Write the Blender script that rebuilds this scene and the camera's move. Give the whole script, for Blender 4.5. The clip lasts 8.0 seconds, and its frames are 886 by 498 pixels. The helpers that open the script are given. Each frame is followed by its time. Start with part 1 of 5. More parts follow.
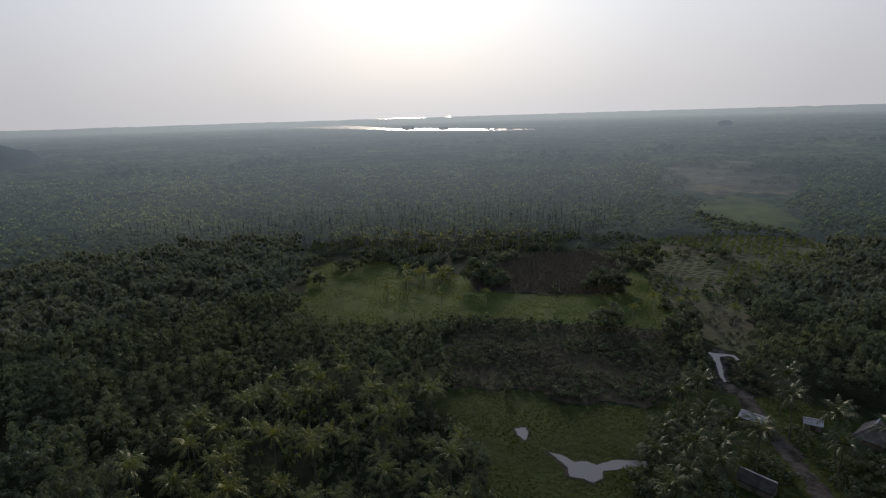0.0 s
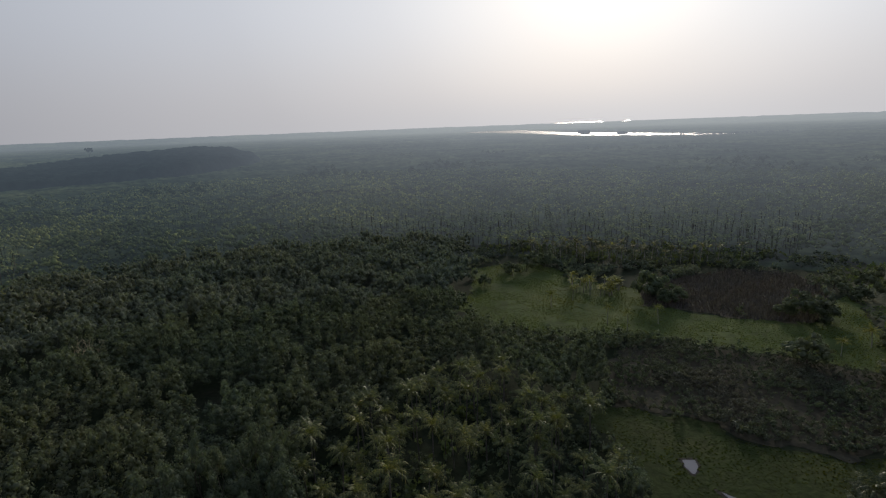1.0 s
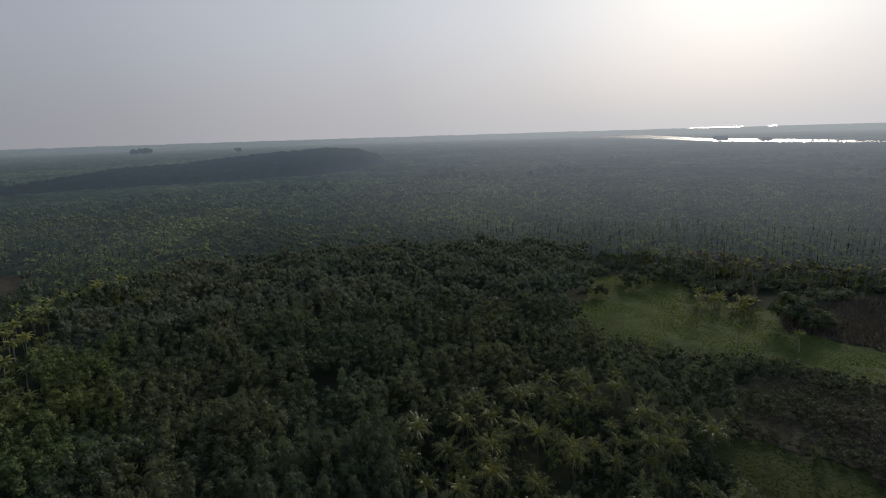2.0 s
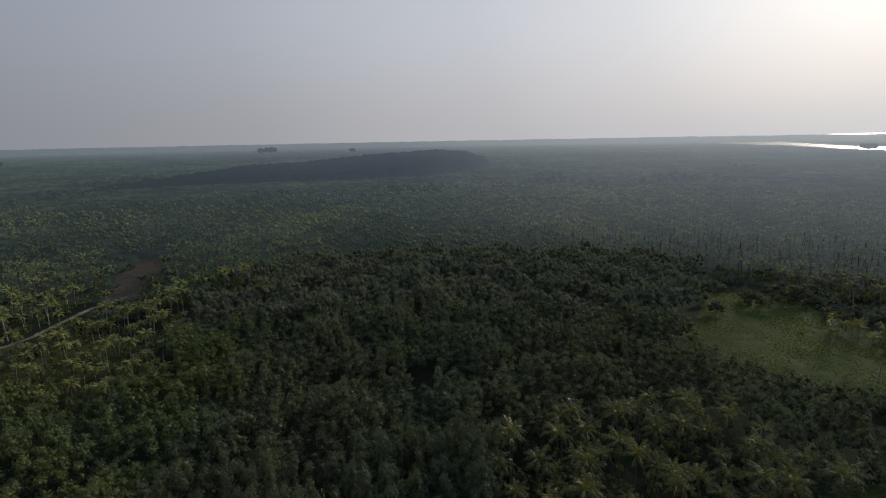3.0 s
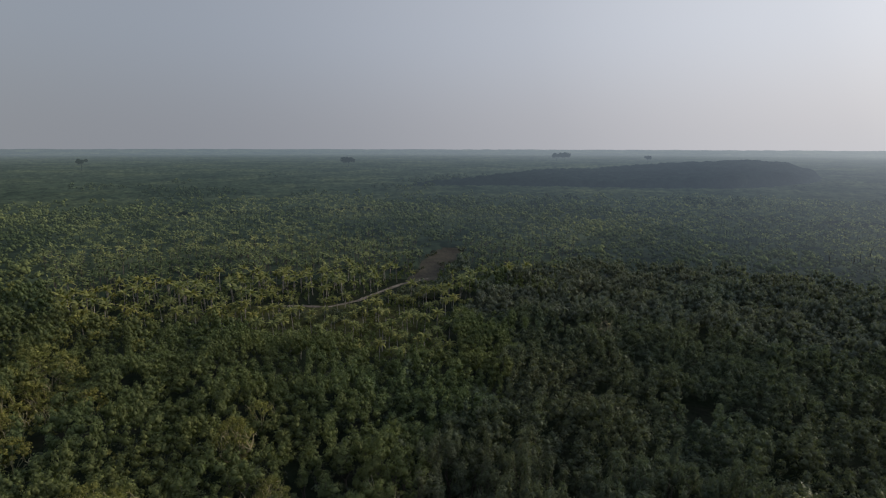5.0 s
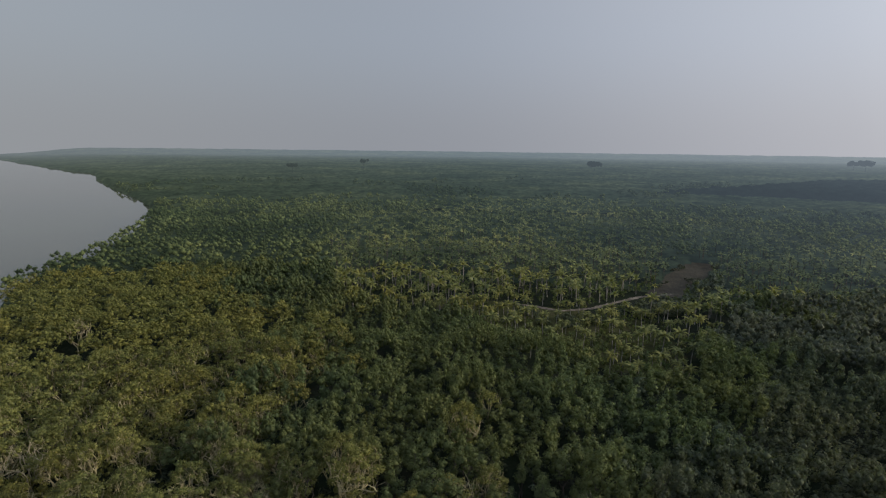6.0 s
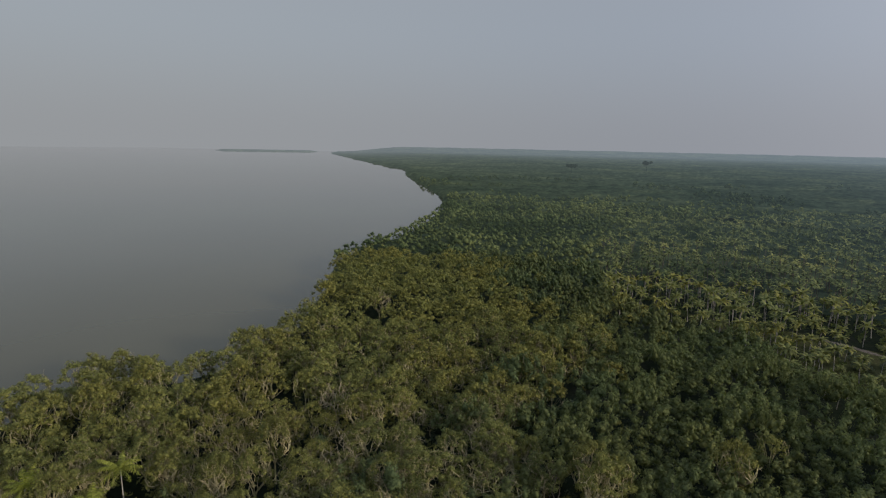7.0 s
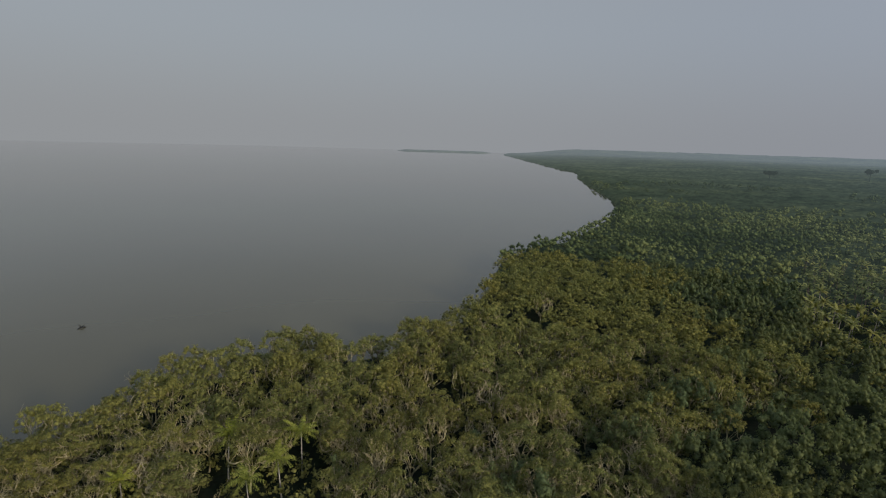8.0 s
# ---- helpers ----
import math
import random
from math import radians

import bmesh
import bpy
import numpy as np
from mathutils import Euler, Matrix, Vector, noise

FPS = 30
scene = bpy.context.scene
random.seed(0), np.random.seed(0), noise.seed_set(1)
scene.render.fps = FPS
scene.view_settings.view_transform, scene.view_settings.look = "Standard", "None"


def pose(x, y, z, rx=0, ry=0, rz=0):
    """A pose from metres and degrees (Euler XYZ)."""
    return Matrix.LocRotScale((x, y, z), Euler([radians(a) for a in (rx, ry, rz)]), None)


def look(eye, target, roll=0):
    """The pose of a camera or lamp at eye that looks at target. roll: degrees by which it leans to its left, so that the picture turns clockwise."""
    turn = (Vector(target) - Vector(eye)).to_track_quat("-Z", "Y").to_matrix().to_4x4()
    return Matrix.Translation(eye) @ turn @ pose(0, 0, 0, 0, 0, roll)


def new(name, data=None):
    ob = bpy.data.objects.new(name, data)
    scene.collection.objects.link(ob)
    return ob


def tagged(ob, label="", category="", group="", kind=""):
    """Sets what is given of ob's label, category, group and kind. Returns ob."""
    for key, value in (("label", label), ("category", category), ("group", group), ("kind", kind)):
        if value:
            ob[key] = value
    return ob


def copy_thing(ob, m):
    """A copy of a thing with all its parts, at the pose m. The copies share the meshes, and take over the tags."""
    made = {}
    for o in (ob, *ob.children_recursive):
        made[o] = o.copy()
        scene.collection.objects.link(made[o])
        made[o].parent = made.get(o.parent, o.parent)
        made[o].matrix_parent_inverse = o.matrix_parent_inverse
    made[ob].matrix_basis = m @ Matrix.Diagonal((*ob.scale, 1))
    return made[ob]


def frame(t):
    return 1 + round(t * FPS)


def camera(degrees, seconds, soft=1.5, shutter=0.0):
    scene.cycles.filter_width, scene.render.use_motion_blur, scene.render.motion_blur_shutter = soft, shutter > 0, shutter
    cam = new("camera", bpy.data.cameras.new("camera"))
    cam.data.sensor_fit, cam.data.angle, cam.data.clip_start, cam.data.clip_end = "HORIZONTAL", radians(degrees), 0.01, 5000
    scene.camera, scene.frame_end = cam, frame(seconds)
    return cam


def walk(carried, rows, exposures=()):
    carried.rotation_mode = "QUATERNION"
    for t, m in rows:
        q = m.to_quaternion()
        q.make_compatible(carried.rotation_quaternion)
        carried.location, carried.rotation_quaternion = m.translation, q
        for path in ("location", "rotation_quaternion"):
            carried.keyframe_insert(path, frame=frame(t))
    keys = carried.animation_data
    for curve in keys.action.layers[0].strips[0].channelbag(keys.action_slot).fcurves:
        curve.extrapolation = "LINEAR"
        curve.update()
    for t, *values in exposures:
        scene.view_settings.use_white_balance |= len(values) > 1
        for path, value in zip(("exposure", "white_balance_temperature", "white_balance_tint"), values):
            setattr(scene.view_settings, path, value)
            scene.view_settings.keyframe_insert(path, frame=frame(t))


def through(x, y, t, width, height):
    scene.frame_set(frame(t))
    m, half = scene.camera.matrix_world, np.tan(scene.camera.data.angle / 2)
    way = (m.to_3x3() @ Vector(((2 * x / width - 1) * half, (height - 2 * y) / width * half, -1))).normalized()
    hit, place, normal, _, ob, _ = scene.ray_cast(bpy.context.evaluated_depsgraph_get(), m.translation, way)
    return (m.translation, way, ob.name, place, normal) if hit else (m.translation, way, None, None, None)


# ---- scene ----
cam = camera(77.8, 8.0, soft=1.2)
EYE = 75.0
# seconds, yaw to the left, pitch, lean to the right: a hovering camera that swings round to the river
PATH = [
    (0.0, -1.24, -13.78, 1.79),
    (0.5, 7.53, -13.31, 2.18),
    (1.0, 16.46, -12.73, 2.18),
    (1.5, 23.55, -12.29, 2.02),
    (1.7, 25.55, -12.14, 1.89),
    (2.8, 37.34, -11.47, 1.34),
    (3.0, 39.44, -11.38, 1.07),
    (3.5, 46.05, -11.04, 0.71),
    (4.0, 53.49, -10.73, 0.23),
    (4.2, 55.89, -10.70, 0.10),
    (5.3, 75.03, -10.40, -0.30),
    (5.5, 79.75, -10.30, -0.48),
    (6.0, 93.59, -10.34, -0.69),
    (6.5, 108.22, -10.51, -0.92),
    (7.0, 121.77, -10.71, -1.20),
    (7.5, 130.89, -10.85, -1.55),
    (8.0, 139.22, -10.96, -1.75),
]
walk(cam, [(t, pose(0, 0, EYE, 90 + pitch, 0, yaw) @ pose(0, 0, 0, 0, 0, -lean)) for t, yaw, pitch, lean in PATH],
     exposures=[(0.0, -0.1), (1.5, -0.24), (3.0, -0.26), (3.5, -0.21), (4.5, -0.05), (5.5, 0.08), (6.5, 0.2), (7.3, 0.12), (8.0, 0.09)])

# ---- world and sun: a low sun behind thick haze ----
SUN_YAW, SUN_UP = -1.5, 17.0
sun_way = Vector((-math.sin(radians(SUN_YAW)) * math.cos(radians(SUN_UP)), math.cos(radians(SUN_YAW)) * math.cos(radians(SUN_UP)), math.sin(radians(SUN_UP))))
world = bpy.data.worlds.new("hazy_sky")
scene.world = world
world.use_nodes = True
wt = world.node_tree
wt.nodes.clear()


def wnode(kind, **kw):
    n = wt.nodes.new(kind)
    for k, v in kw.items():
        if k == "op":
            n.operation = v
        elif k == "blend":
            n.blend_type = v
    return n


sky = wt.nodes.new("ShaderNodeTexSky")
sky.sky_type = "NISHITA"
sky.sun_disc = False
sky.sun_elevation = radians(SUN_UP)
sky.sun_rotation = radians(SUN_YAW)
sky.air_density, sky.dust_density, sky.ozone_density = 1.2, 6.0, 1.0
coord = wt.nodes.new("ShaderNodeTexCoord")
dot = wnode("ShaderNodeVectorMath", op="DOT_PRODUCT")
dot.inputs[1].default_value = sun_way
wt.links.new(coord.outputs["Generated"], dot.inputs[0])
# the haze: brightest round the sun, evening out to a blue grey away from it
veil = wt.nodes.new("ShaderNodeValToRGB")
remap = wt.nodes.new("ShaderNodeMapRange")
remap.inputs["From Min"].default_value, remap.inputs["From Max"].default_value = -1.0, 1.0
wt.links.new(dot.outputs["Value"], remap.inputs["Value"])
wt.links.new(remap.outputs["Result"], veil.inputs["Fac"])
VEIL = [(0.0, (0.306, 0.324, 0.342)), (0.25, (0.292, 0.313, 0.342)), (0.5, (0.27, 0.294, 0.342)), (0.75, (0.46, 0.476, 0.528)),
        (0.90, (0.66, 0.666, 0.71)), (0.96, (0.765, 0.77, 0.81)), (0.99, (0.91, 0.916, 0.95)), (1.0, (1.04, 1.045, 1.07))]
while len(veil.color_ramp.elements) < len(VEIL):
    veil.color_ramp.elements.new(0.5)
for el, (p, c) in zip(veil.color_ramp.elements, VEIL):
    el.position, el.color = p, (*c, 1)
veil.color_ramp.interpolation = "B_SPLINE"
# towards the horizon the haze is thicker and a little duller
sep = wt.nodes.new("ShaderNodeSeparateXYZ")
wt.links.new(coord.outputs["Generated"], sep.inputs[0])
low = wt.nodes.new("ShaderNodeMapRange")
low.inputs["From Min"].default_value, low.inputs["From Max"].default_value = 0.0, 0.2
low.interpolation_type = "SMOOTHSTEP"
wt.links.new(sep.outputs["Z"], low.inputs["Value"])
band = wt.nodes.new("ShaderNodeMix")
band.data_type = "RGBA"
band.inputs["A"].default_value, band.inputs["B"].default_value = (0.888, 0.872, 0.858, 1), (0.965, 1.0, 1.035, 1)
wt.links.new(low.outputs["Result"], band.inputs["Factor"])
# overhead the haze thins and the sky shows bluer
high = wt.nodes.new("ShaderNodeMapRange")
high.inputs["From Min"].default_value, high.inputs["From Max"].default_value = 0.3, 0.75
high.interpolation_type = "SMOOTHSTEP"
wt.links.new(sep.outputs["Z"], high.inputs["Value"])
blue = wt.nodes.new("ShaderNodeMix")
blue.data_type = "RGBA"
blue.inputs["B"].default_value = (0.86, 1.02, 1.34, 1)
wt.links.new(high.outputs["Result"], blue.inputs["Factor"])
wt.links.new(band.outputs["Result"], blue.inputs["A"])
haze = wt.nodes.new("ShaderNodeMix")
haze.data_type, haze.blend_type = "RGBA", "MULTIPLY"
haze.inputs["Factor"].default_value = 1.0
wt.links.new(veil.outputs["Color"], haze.inputs["A"])
wt.links.new(blue.outputs["Result"], haze.inputs["B"])
bg_sky, bg_haze, both, wout = (wt.nodes.new(k) for k in ("ShaderNodeBackground", "ShaderNodeBackground", "ShaderNodeAddShader", "ShaderNodeOutputWorld"))
bg_sky.inputs["Strength"].default_value = 0.004
bg_haze.inputs["Strength"].default_value = 1.0
wt.links.new(sky.outputs["Color"], bg_sky.inputs["Color"])
wt.links.new(haze.outputs["Result"], bg_haze.inputs["Color"])
wt.links.new(bg_sky.outputs[0], both.inputs[0])
wt.links.new(bg_haze.outputs[0], both.inputs[1])
wt.links.new(both.outputs[0], wout.inputs["Surface"])

sun_data = bpy.data.lights.new("sun", "SUN")
sun_data.energy, sun_data.angle, sun_data.color = 2.5, radians(9), (1.0, 0.89, 0.74)
sun = new("sun", sun_data)
sun.matrix_world = look(sun_way * 500, (0, 0, 0))

# ---- materials ----
def material(name):
    m = bpy.data.materials.new(name)
    m.use_nodes = True
    return m, m.node_tree, m.node_tree.nodes["Principled BSDF"]


def link(nt, a, b):
    nt.links.new(a, b)


def noise_node(nt, scale, detail=4.0, rough=0.55, vector=None):
    n = nt.nodes.new("ShaderNodeTexNoise")
    n.inputs["Scale"].default_value, n.inputs["Detail"].default_value, n.inputs["Roughness"].default_value = scale, detail, rough
    if vector is not None:
        link(nt, vector, n.inputs["Vector"])
    return n


def ramp_node(nt, fac, stops):
    r = nt.nodes.new("ShaderNodeValToRGB")
    while len(r.color_ramp.elements) < len(stops):
        r.color_ramp.elements.new(0.5)
    for el, (p, c) in zip(r.color_ramp.elements, stops):
        el.position, el.color = p, (*c, 1)
    link(nt, fac, r.inputs["Fac"])
    return r


def mix_node(nt, fac, a, b, blend="MIX"):
    m = nt.nodes.new("ShaderNodeMix")
    m.data_type, m.blend_type = "RGBA", blend
    for value, socket in ((fac, m.inputs["Factor"]), (a, m.inputs["A"]), (b, m.inputs["B"])):
        if isinstance(value, (int, float)):
            socket.default_value = value
        elif isinstance(value, tuple):
            socket.default_value = (*value, 1)
        else:
            link(nt, value, socket)
    return m.outputs["Result"]


def world_place(nt):
    return nt.nodes.new("ShaderNodeNewGeometry").outputs["Position"]


def bump(nt, bsdf, height, strength, distance):
    b = nt.nodes.new("ShaderNodeBump")
    b.inputs["Strength"].default_value, b.inputs["Distance"].default_value = strength, distance
    link(nt, height, b.inputs["Height"])
    link(nt, b.outputs["Normal"], bsdf.inputs["Normal"])


def leaf_material(name, dark, mid, light, rough=0.5, through=0.3, patch=0.018, patch_tint=(1.25, 1.05, 0.6), spec=0.4):
    """Leaves: every leaf its own shade, larger patches of drier and fresher growth, some light through the blade."""
    m, nt, bsdf = material(name)
    geo = nt.nodes.new("ShaderNodeNewGeometry")
    ob = nt.nodes.new("ShaderNodeObjectInfo")
    add = nt.nodes.new("ShaderNodeMath")
    add.operation = "ADD"
    link(nt, geo.outputs["Random Per Island"], add.inputs[0])
    half = nt.nodes.new("ShaderNodeMath")
    half.operation = "MULTIPLY_ADD"
    half.inputs[1].default_value, half.inputs[2].default_value = 0.5, -0.25
    link(nt, ob.outputs["Random"], half.inputs[0])
    link(nt, half.outputs[0], add.inputs[1])
    shade = ramp_node(nt, add.outputs[0], [(0.0, dark), (0.5, mid), (1.0, light)])
    big = noise_node(nt, patch, 3.0, 0.6, geo.outputs["Position"])
    spread = ramp_node(nt, big.outputs["Fac"], [(0.38, (1, 1, 1)), (0.66, patch_tint)])
    col = mix_node(nt, 1.0, shade.outputs["Color"], spread.outputs["Color"], "MULTIPLY")
    link(nt, col, bsdf.inputs["Base Color"])
    bsdf.inputs["Roughness"].default_value = rough
    bsdf.inputs["Specular IOR Level"].default_value = spec
    tr = nt.nodes.new("ShaderNodeBsdfTranslucent")
    link(nt, mix_node(nt, 1.0, col, (1.15, 1.25, 0.6), "MULTIPLY"), tr.inputs["Color"])
    mx = nt.nodes.new("ShaderNodeMixShader")
    mx.inputs["Fac"].default_value = through
    link(nt, bsdf.outputs[0], mx.inputs[1])
    link(nt, tr.outputs[0], mx.inputs[2])
    link(nt, mx.outputs[0], nt.nodes["Material Output"].inputs["Surface"])
    return m


def plain_material(name, stops, scale, rough=0.9, fine=6.0, bump_strength=0.4, bump_distance=0.05, spec=0.04):
    """A matt ground or bark: broad stains and fine grain."""
    m, nt, bsdf = material(name)
    where = world_place(nt)
    broad = noise_node(nt, scale, 5.0, 0.6, where)
    grain = noise_node(nt, scale * fine, 4.0, 0.6, where)
    col = ramp_node(nt, broad.outputs["Fac"], stops).outputs["Color"]
    tone = ramp_node(nt, grain.outputs["Fac"], [(0.3, (0.6, 0.6, 0.6)), (0.7, (1.25, 1.25, 1.25))]).outputs["Color"]
    link(nt, mix_node(nt, 1.0, col, tone, "MULTIPLY"), bsdf.inputs["Base Color"])
    bsdf.inputs["Roughness"].default_value = rough
    bsdf.inputs["Specular IOR Level"].default_value = spec
    bump(nt, bsdf, grain.outputs["Fac"], bump_strength, bump_distance)
    return m


mangrove_leaf = leaf_material("mangrove_leaf", (0.088, 0.094, 0.028), (0.142, 0.148, 0.042), (0.22, 0.22, 0.064), 0.7, 0.24, 0.03, (1.1, 0.98, 0.82), 0.2)
forest_leaf = leaf_material("forest_leaf", (0.059, 0.075, 0.052), (0.079, 0.1, 0.067), (0.102, 0.127, 0.08), 0.75, 0.34, 0.02, (1.25, 1.06, 0.95), 0.12)
green_leaf = leaf_material("green_leaf", (0.074, 0.096, 0.043), (0.098, 0.126, 0.055), (0.13, 0.16, 0.067), 0.75, 0.3, 0.02, (1.25, 1.06, 0.88), 0.12)
# paler, greyer copy of the forest leaves: haze put into the base colour
haze_grey_leaf = leaf_material("haze_grey_leaf", (0.08, 0.098, 0.078), (0.106, 0.126, 0.1), (0.138, 0.16, 0.124), 0.85, 0.36, 0.02, (1.2, 1.06, 0.95), 0.08)
scrub_leaf = leaf_material("scrub_leaf", (0.056, 0.054, 0.044), (0.08, 0.077, 0.06), (0.11, 0.105, 0.08), 0.8, 0.3, 0.05, (0.75, 1.05, 0.7), 0.25)
palm_leaf = leaf_material("palm_leaf", (0.045, 0.058, 0.026), (0.085, 0.102, 0.04), (0.19, 0.19, 0.07), 0.5, 0.25, 0.03, (1.2, 1.06, 0.8), 0.25)
far_palm_leaf = leaf_material("far_palm_leaf", (0.078, 0.09, 0.036), (0.14, 0.158, 0.058), (0.215, 0.225, 0.08), 0.65, 0.25, 0.02, (1.3, 1.08, 0.7), 0.12)
# greyed palm green, with haze mixed into the base colour
haze_grey_palm_leaf = leaf_material("haze_grey_palm_leaf", (0.1, 0.104, 0.078), (0.155, 0.163, 0.115), (0.21, 0.22, 0.15), 0.75, 0.45, 0.02, (1.25, 1.08, 0.8), 0.1)
crop_leaf = leaf_material("crop_leaf", (0.06, 0.084, 0.034), (0.095, 0.128, 0.048), (0.13, 0.165, 0.06), 0.7, 0.4, 0.05, (1.1, 1.05, 0.8), 0.15)
hut_palm_leaf = leaf_material("hut_palm_leaf", (0.024, 0.034, 0.018), (0.045, 0.056, 0.027), (0.12, 0.125, 0.055), 0.5, 0.18, 0.03, (1.1, 1.05, 0.9), 0.25)
young_leaf = leaf_material("young_leaf", (0.13, 0.148, 0.026), (0.21, 0.228, 0.046), (0.29, 0.3, 0.075), 0.7, 0.3, 0.05, (1.1, 1.05, 0.7), 0.12)
grass_blade = leaf_material("grass_blade", (0.03, 0.041, 0.011), (0.04, 0.054, 0.014), (0.056, 0.068, 0.02), 0.9, 0.5, 0.03, (1.3, 1.0, 0.7), 0.05)
bright_blade = leaf_material("bright_blade", (0.046, 0.064, 0.02), (0.066, 0.088, 0.026), (0.095, 0.114, 0.036), 0.9, 0.5, 0.03, (1.3, 1.0, 0.7), 0.05)
reed_blade = leaf_material("reed_blade", (0.066, 0.06, 0.06), (0.098, 0.087, 0.086), (0.13, 0.114, 0.11), 0.8, 0.15, 0.05, (1.1, 1.0, 0.9), 0.2)
pale_bark = plain_material("pale_bark", [(0.3, (0.22, 0.185, 0.1)), (0.5, (0.36, 0.31, 0.17)), (0.7, (0.48, 0.42, 0.25))], 1.2)
dead_bark = plain_material("dead_bark", [(0.3, (0.25, 0.21, 0.12)), (0.7, (0.46, 0.395, 0.25))], 1.2)
dark_bark = plain_material("dark_bark", [(0.3, (0.06, 0.05, 0.04)), (0.7, (0.14, 0.12, 0.095))], 1.2)
palm_bark = plain_material("palm_bark", [(0.3, (0.2, 0.18, 0.15)), (0.7, (0.38, 0.35, 0.3))], 1.5)
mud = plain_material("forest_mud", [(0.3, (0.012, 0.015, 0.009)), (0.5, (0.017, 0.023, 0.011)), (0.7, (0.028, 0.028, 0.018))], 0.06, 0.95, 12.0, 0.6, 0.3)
meadow_mat = plain_material("meadow_grass", [(0.3, (0.02, 0.026, 0.008)), (0.5, (0.027, 0.037, 0.011)), (0.7, (0.042, 0.046, 0.017))], 0.045, 0.9, 14.0, 0.8, 0.4)
bright_meadow = plain_material("bright_meadow", [(0.3, (0.034, 0.048, 0.014)), (0.5, (0.05, 0.068, 0.02)), (0.7, (0.074, 0.088, 0.03))], 0.06, 0.9, 14.0, 0.8, 0.4)
dry_grass = plain_material("dry_grass", [(0.3, (0.03, 0.032, 0.012)), (0.5, (0.052, 0.055, 0.018)), (0.7, (0.08, 0.07, 0.034))], 0.09, 0.9, 10.0, 0.8, 0.3)
scrub_ground = plain_material("scrub_ground", [(0.3, (0.032, 0.029, 0.02)), (0.7, (0.06, 0.054, 0.036))], 0.08, 0.95, 10.0, 0.6, 0.3)
field_soil = plain_material("field_soil", [(0.3, (0.06, 0.054, 0.038)), (0.5, (0.08, 0.078, 0.048)), (0.7, (0.08, 0.092, 0.046))], 0.03, 0.95, 14.0, 0.6, 0.3)
sand = plain_material("sandy_track", [(0.4, (0.018, 0.017, 0.014)), (0.68, (0.085, 0.074, 0.068))], 0.4, 0.95, 8.0, 0.5, 0.1)
burnt = plain_material("burnt_ground", [(0.3, (0.05, 0.044, 0.032)), (0.7, (0.088, 0.076, 0.052))], 0.07, 0.95, 10.0, 0.5, 0.2)
track_sand = plain_material("track_sand", [(0.35, (0.08, 0.064, 0.046)), (0.6, (0.23, 0.19, 0.145))], 0.12, 0.95, 8.0, 0.5, 0.1)
thatch = plain_material("thatch", [(0.3, (0.085, 0.074, 0.067)), (0.7, (0.2, 0.175, 0.158))], 0.8, 0.95, 10.0, 0.8, 0.1)
dark_thatch = plain_material("dark_thatch", [(0.3, (0.035, 0.033, 0.03)), (0.7, (0.085, 0.078, 0.072))], 0.8, 0.95, 10.0, 0.8, 0.1)
tin_sheet = plain_material("tin_sheet", [(0.35, (0.2, 0.19, 0.185)), (0.7, (0.38, 0.37, 0.36))], 0.5, 0.4, 9.0, 0.2, 0.02, 0.5)
mud_wall = plain_material("mud_wall", [(0.3, (0.14, 0.11, 0.085)), (0.7, (0.24, 0.2, 0.16))], 0.6, 0.95, 9.0, 0.4, 0.03)


def water_material(name, body, rough, wave_scale, wave_height):
    m, nt, bsdf = material(name)
    where = world_place(nt)
    broad = noise_node(nt, 0.006, 4.0, 0.6, where)
    link(nt, ramp_node(nt, broad.outputs["Fac"], [(0.35, tuple(v * 0.88 for v in body)), (0.65, body)]).outputs["Color"], bsdf.inputs["Base Color"])
    bsdf.inputs["Roughness"].default_value = rough
    bsdf.inputs["IOR"].default_value = 1.33
    ripple = noise_node(nt, wave_scale, 3.0, 0.6, where)
    bump(nt, bsdf, ripple.outputs["Fac"], 0.5, wave_height)
    return m


river_water = water_material("silty_river_water", (0.098, 0.09, 0.054), 0.04, 0.5, 0.006)
lake_water = water_material("lake_water", (0.05, 0.05, 0.05), 0.3, 0.3, 0.05)
wet_bark = plain_material("wet_bark", [(0.3, (0.012, 0.012, 0.011)), (0.7, (0.03, 0.028, 0.025))], 1.2, 0.6)
dull_bark = plain_material("dull_bark", [(0.3, (0.07, 0.06, 0.05)), (0.7, (0.15, 0.135, 0.115))], 1.5)
still_water = water_material("still_water", (0.13, 0.122, 0.12), 0.05, 1.5, 0.004)
puddle_mud = plain_material("puddle_mud", [(0.3, (0.022, 0.02, 0.016)), (0.7, (0.045, 0.04, 0.033))], 0.6, 0.9, 8.0, 0.5, 0.05)
pale_palm_bark = plain_material("pale_palm_bark", [(0.3, (0.2, 0.18, 0.15)), (0.7, (0.38, 0.345, 0.3))], 1.5)


# haze painted as emission by distance: it begins 300 m off, nothing nearer glows
HAZE_EMISSION = [(0.0, 0.0), (0.058, 0.0), (0.066, 0.013), (0.074, 0.022), (0.09, 0.032), (0.13, 0.052), (0.2, 0.072), (0.3, 0.1), (0.45, 0.132), (0.7, 0.172), (0.95, 0.22)]


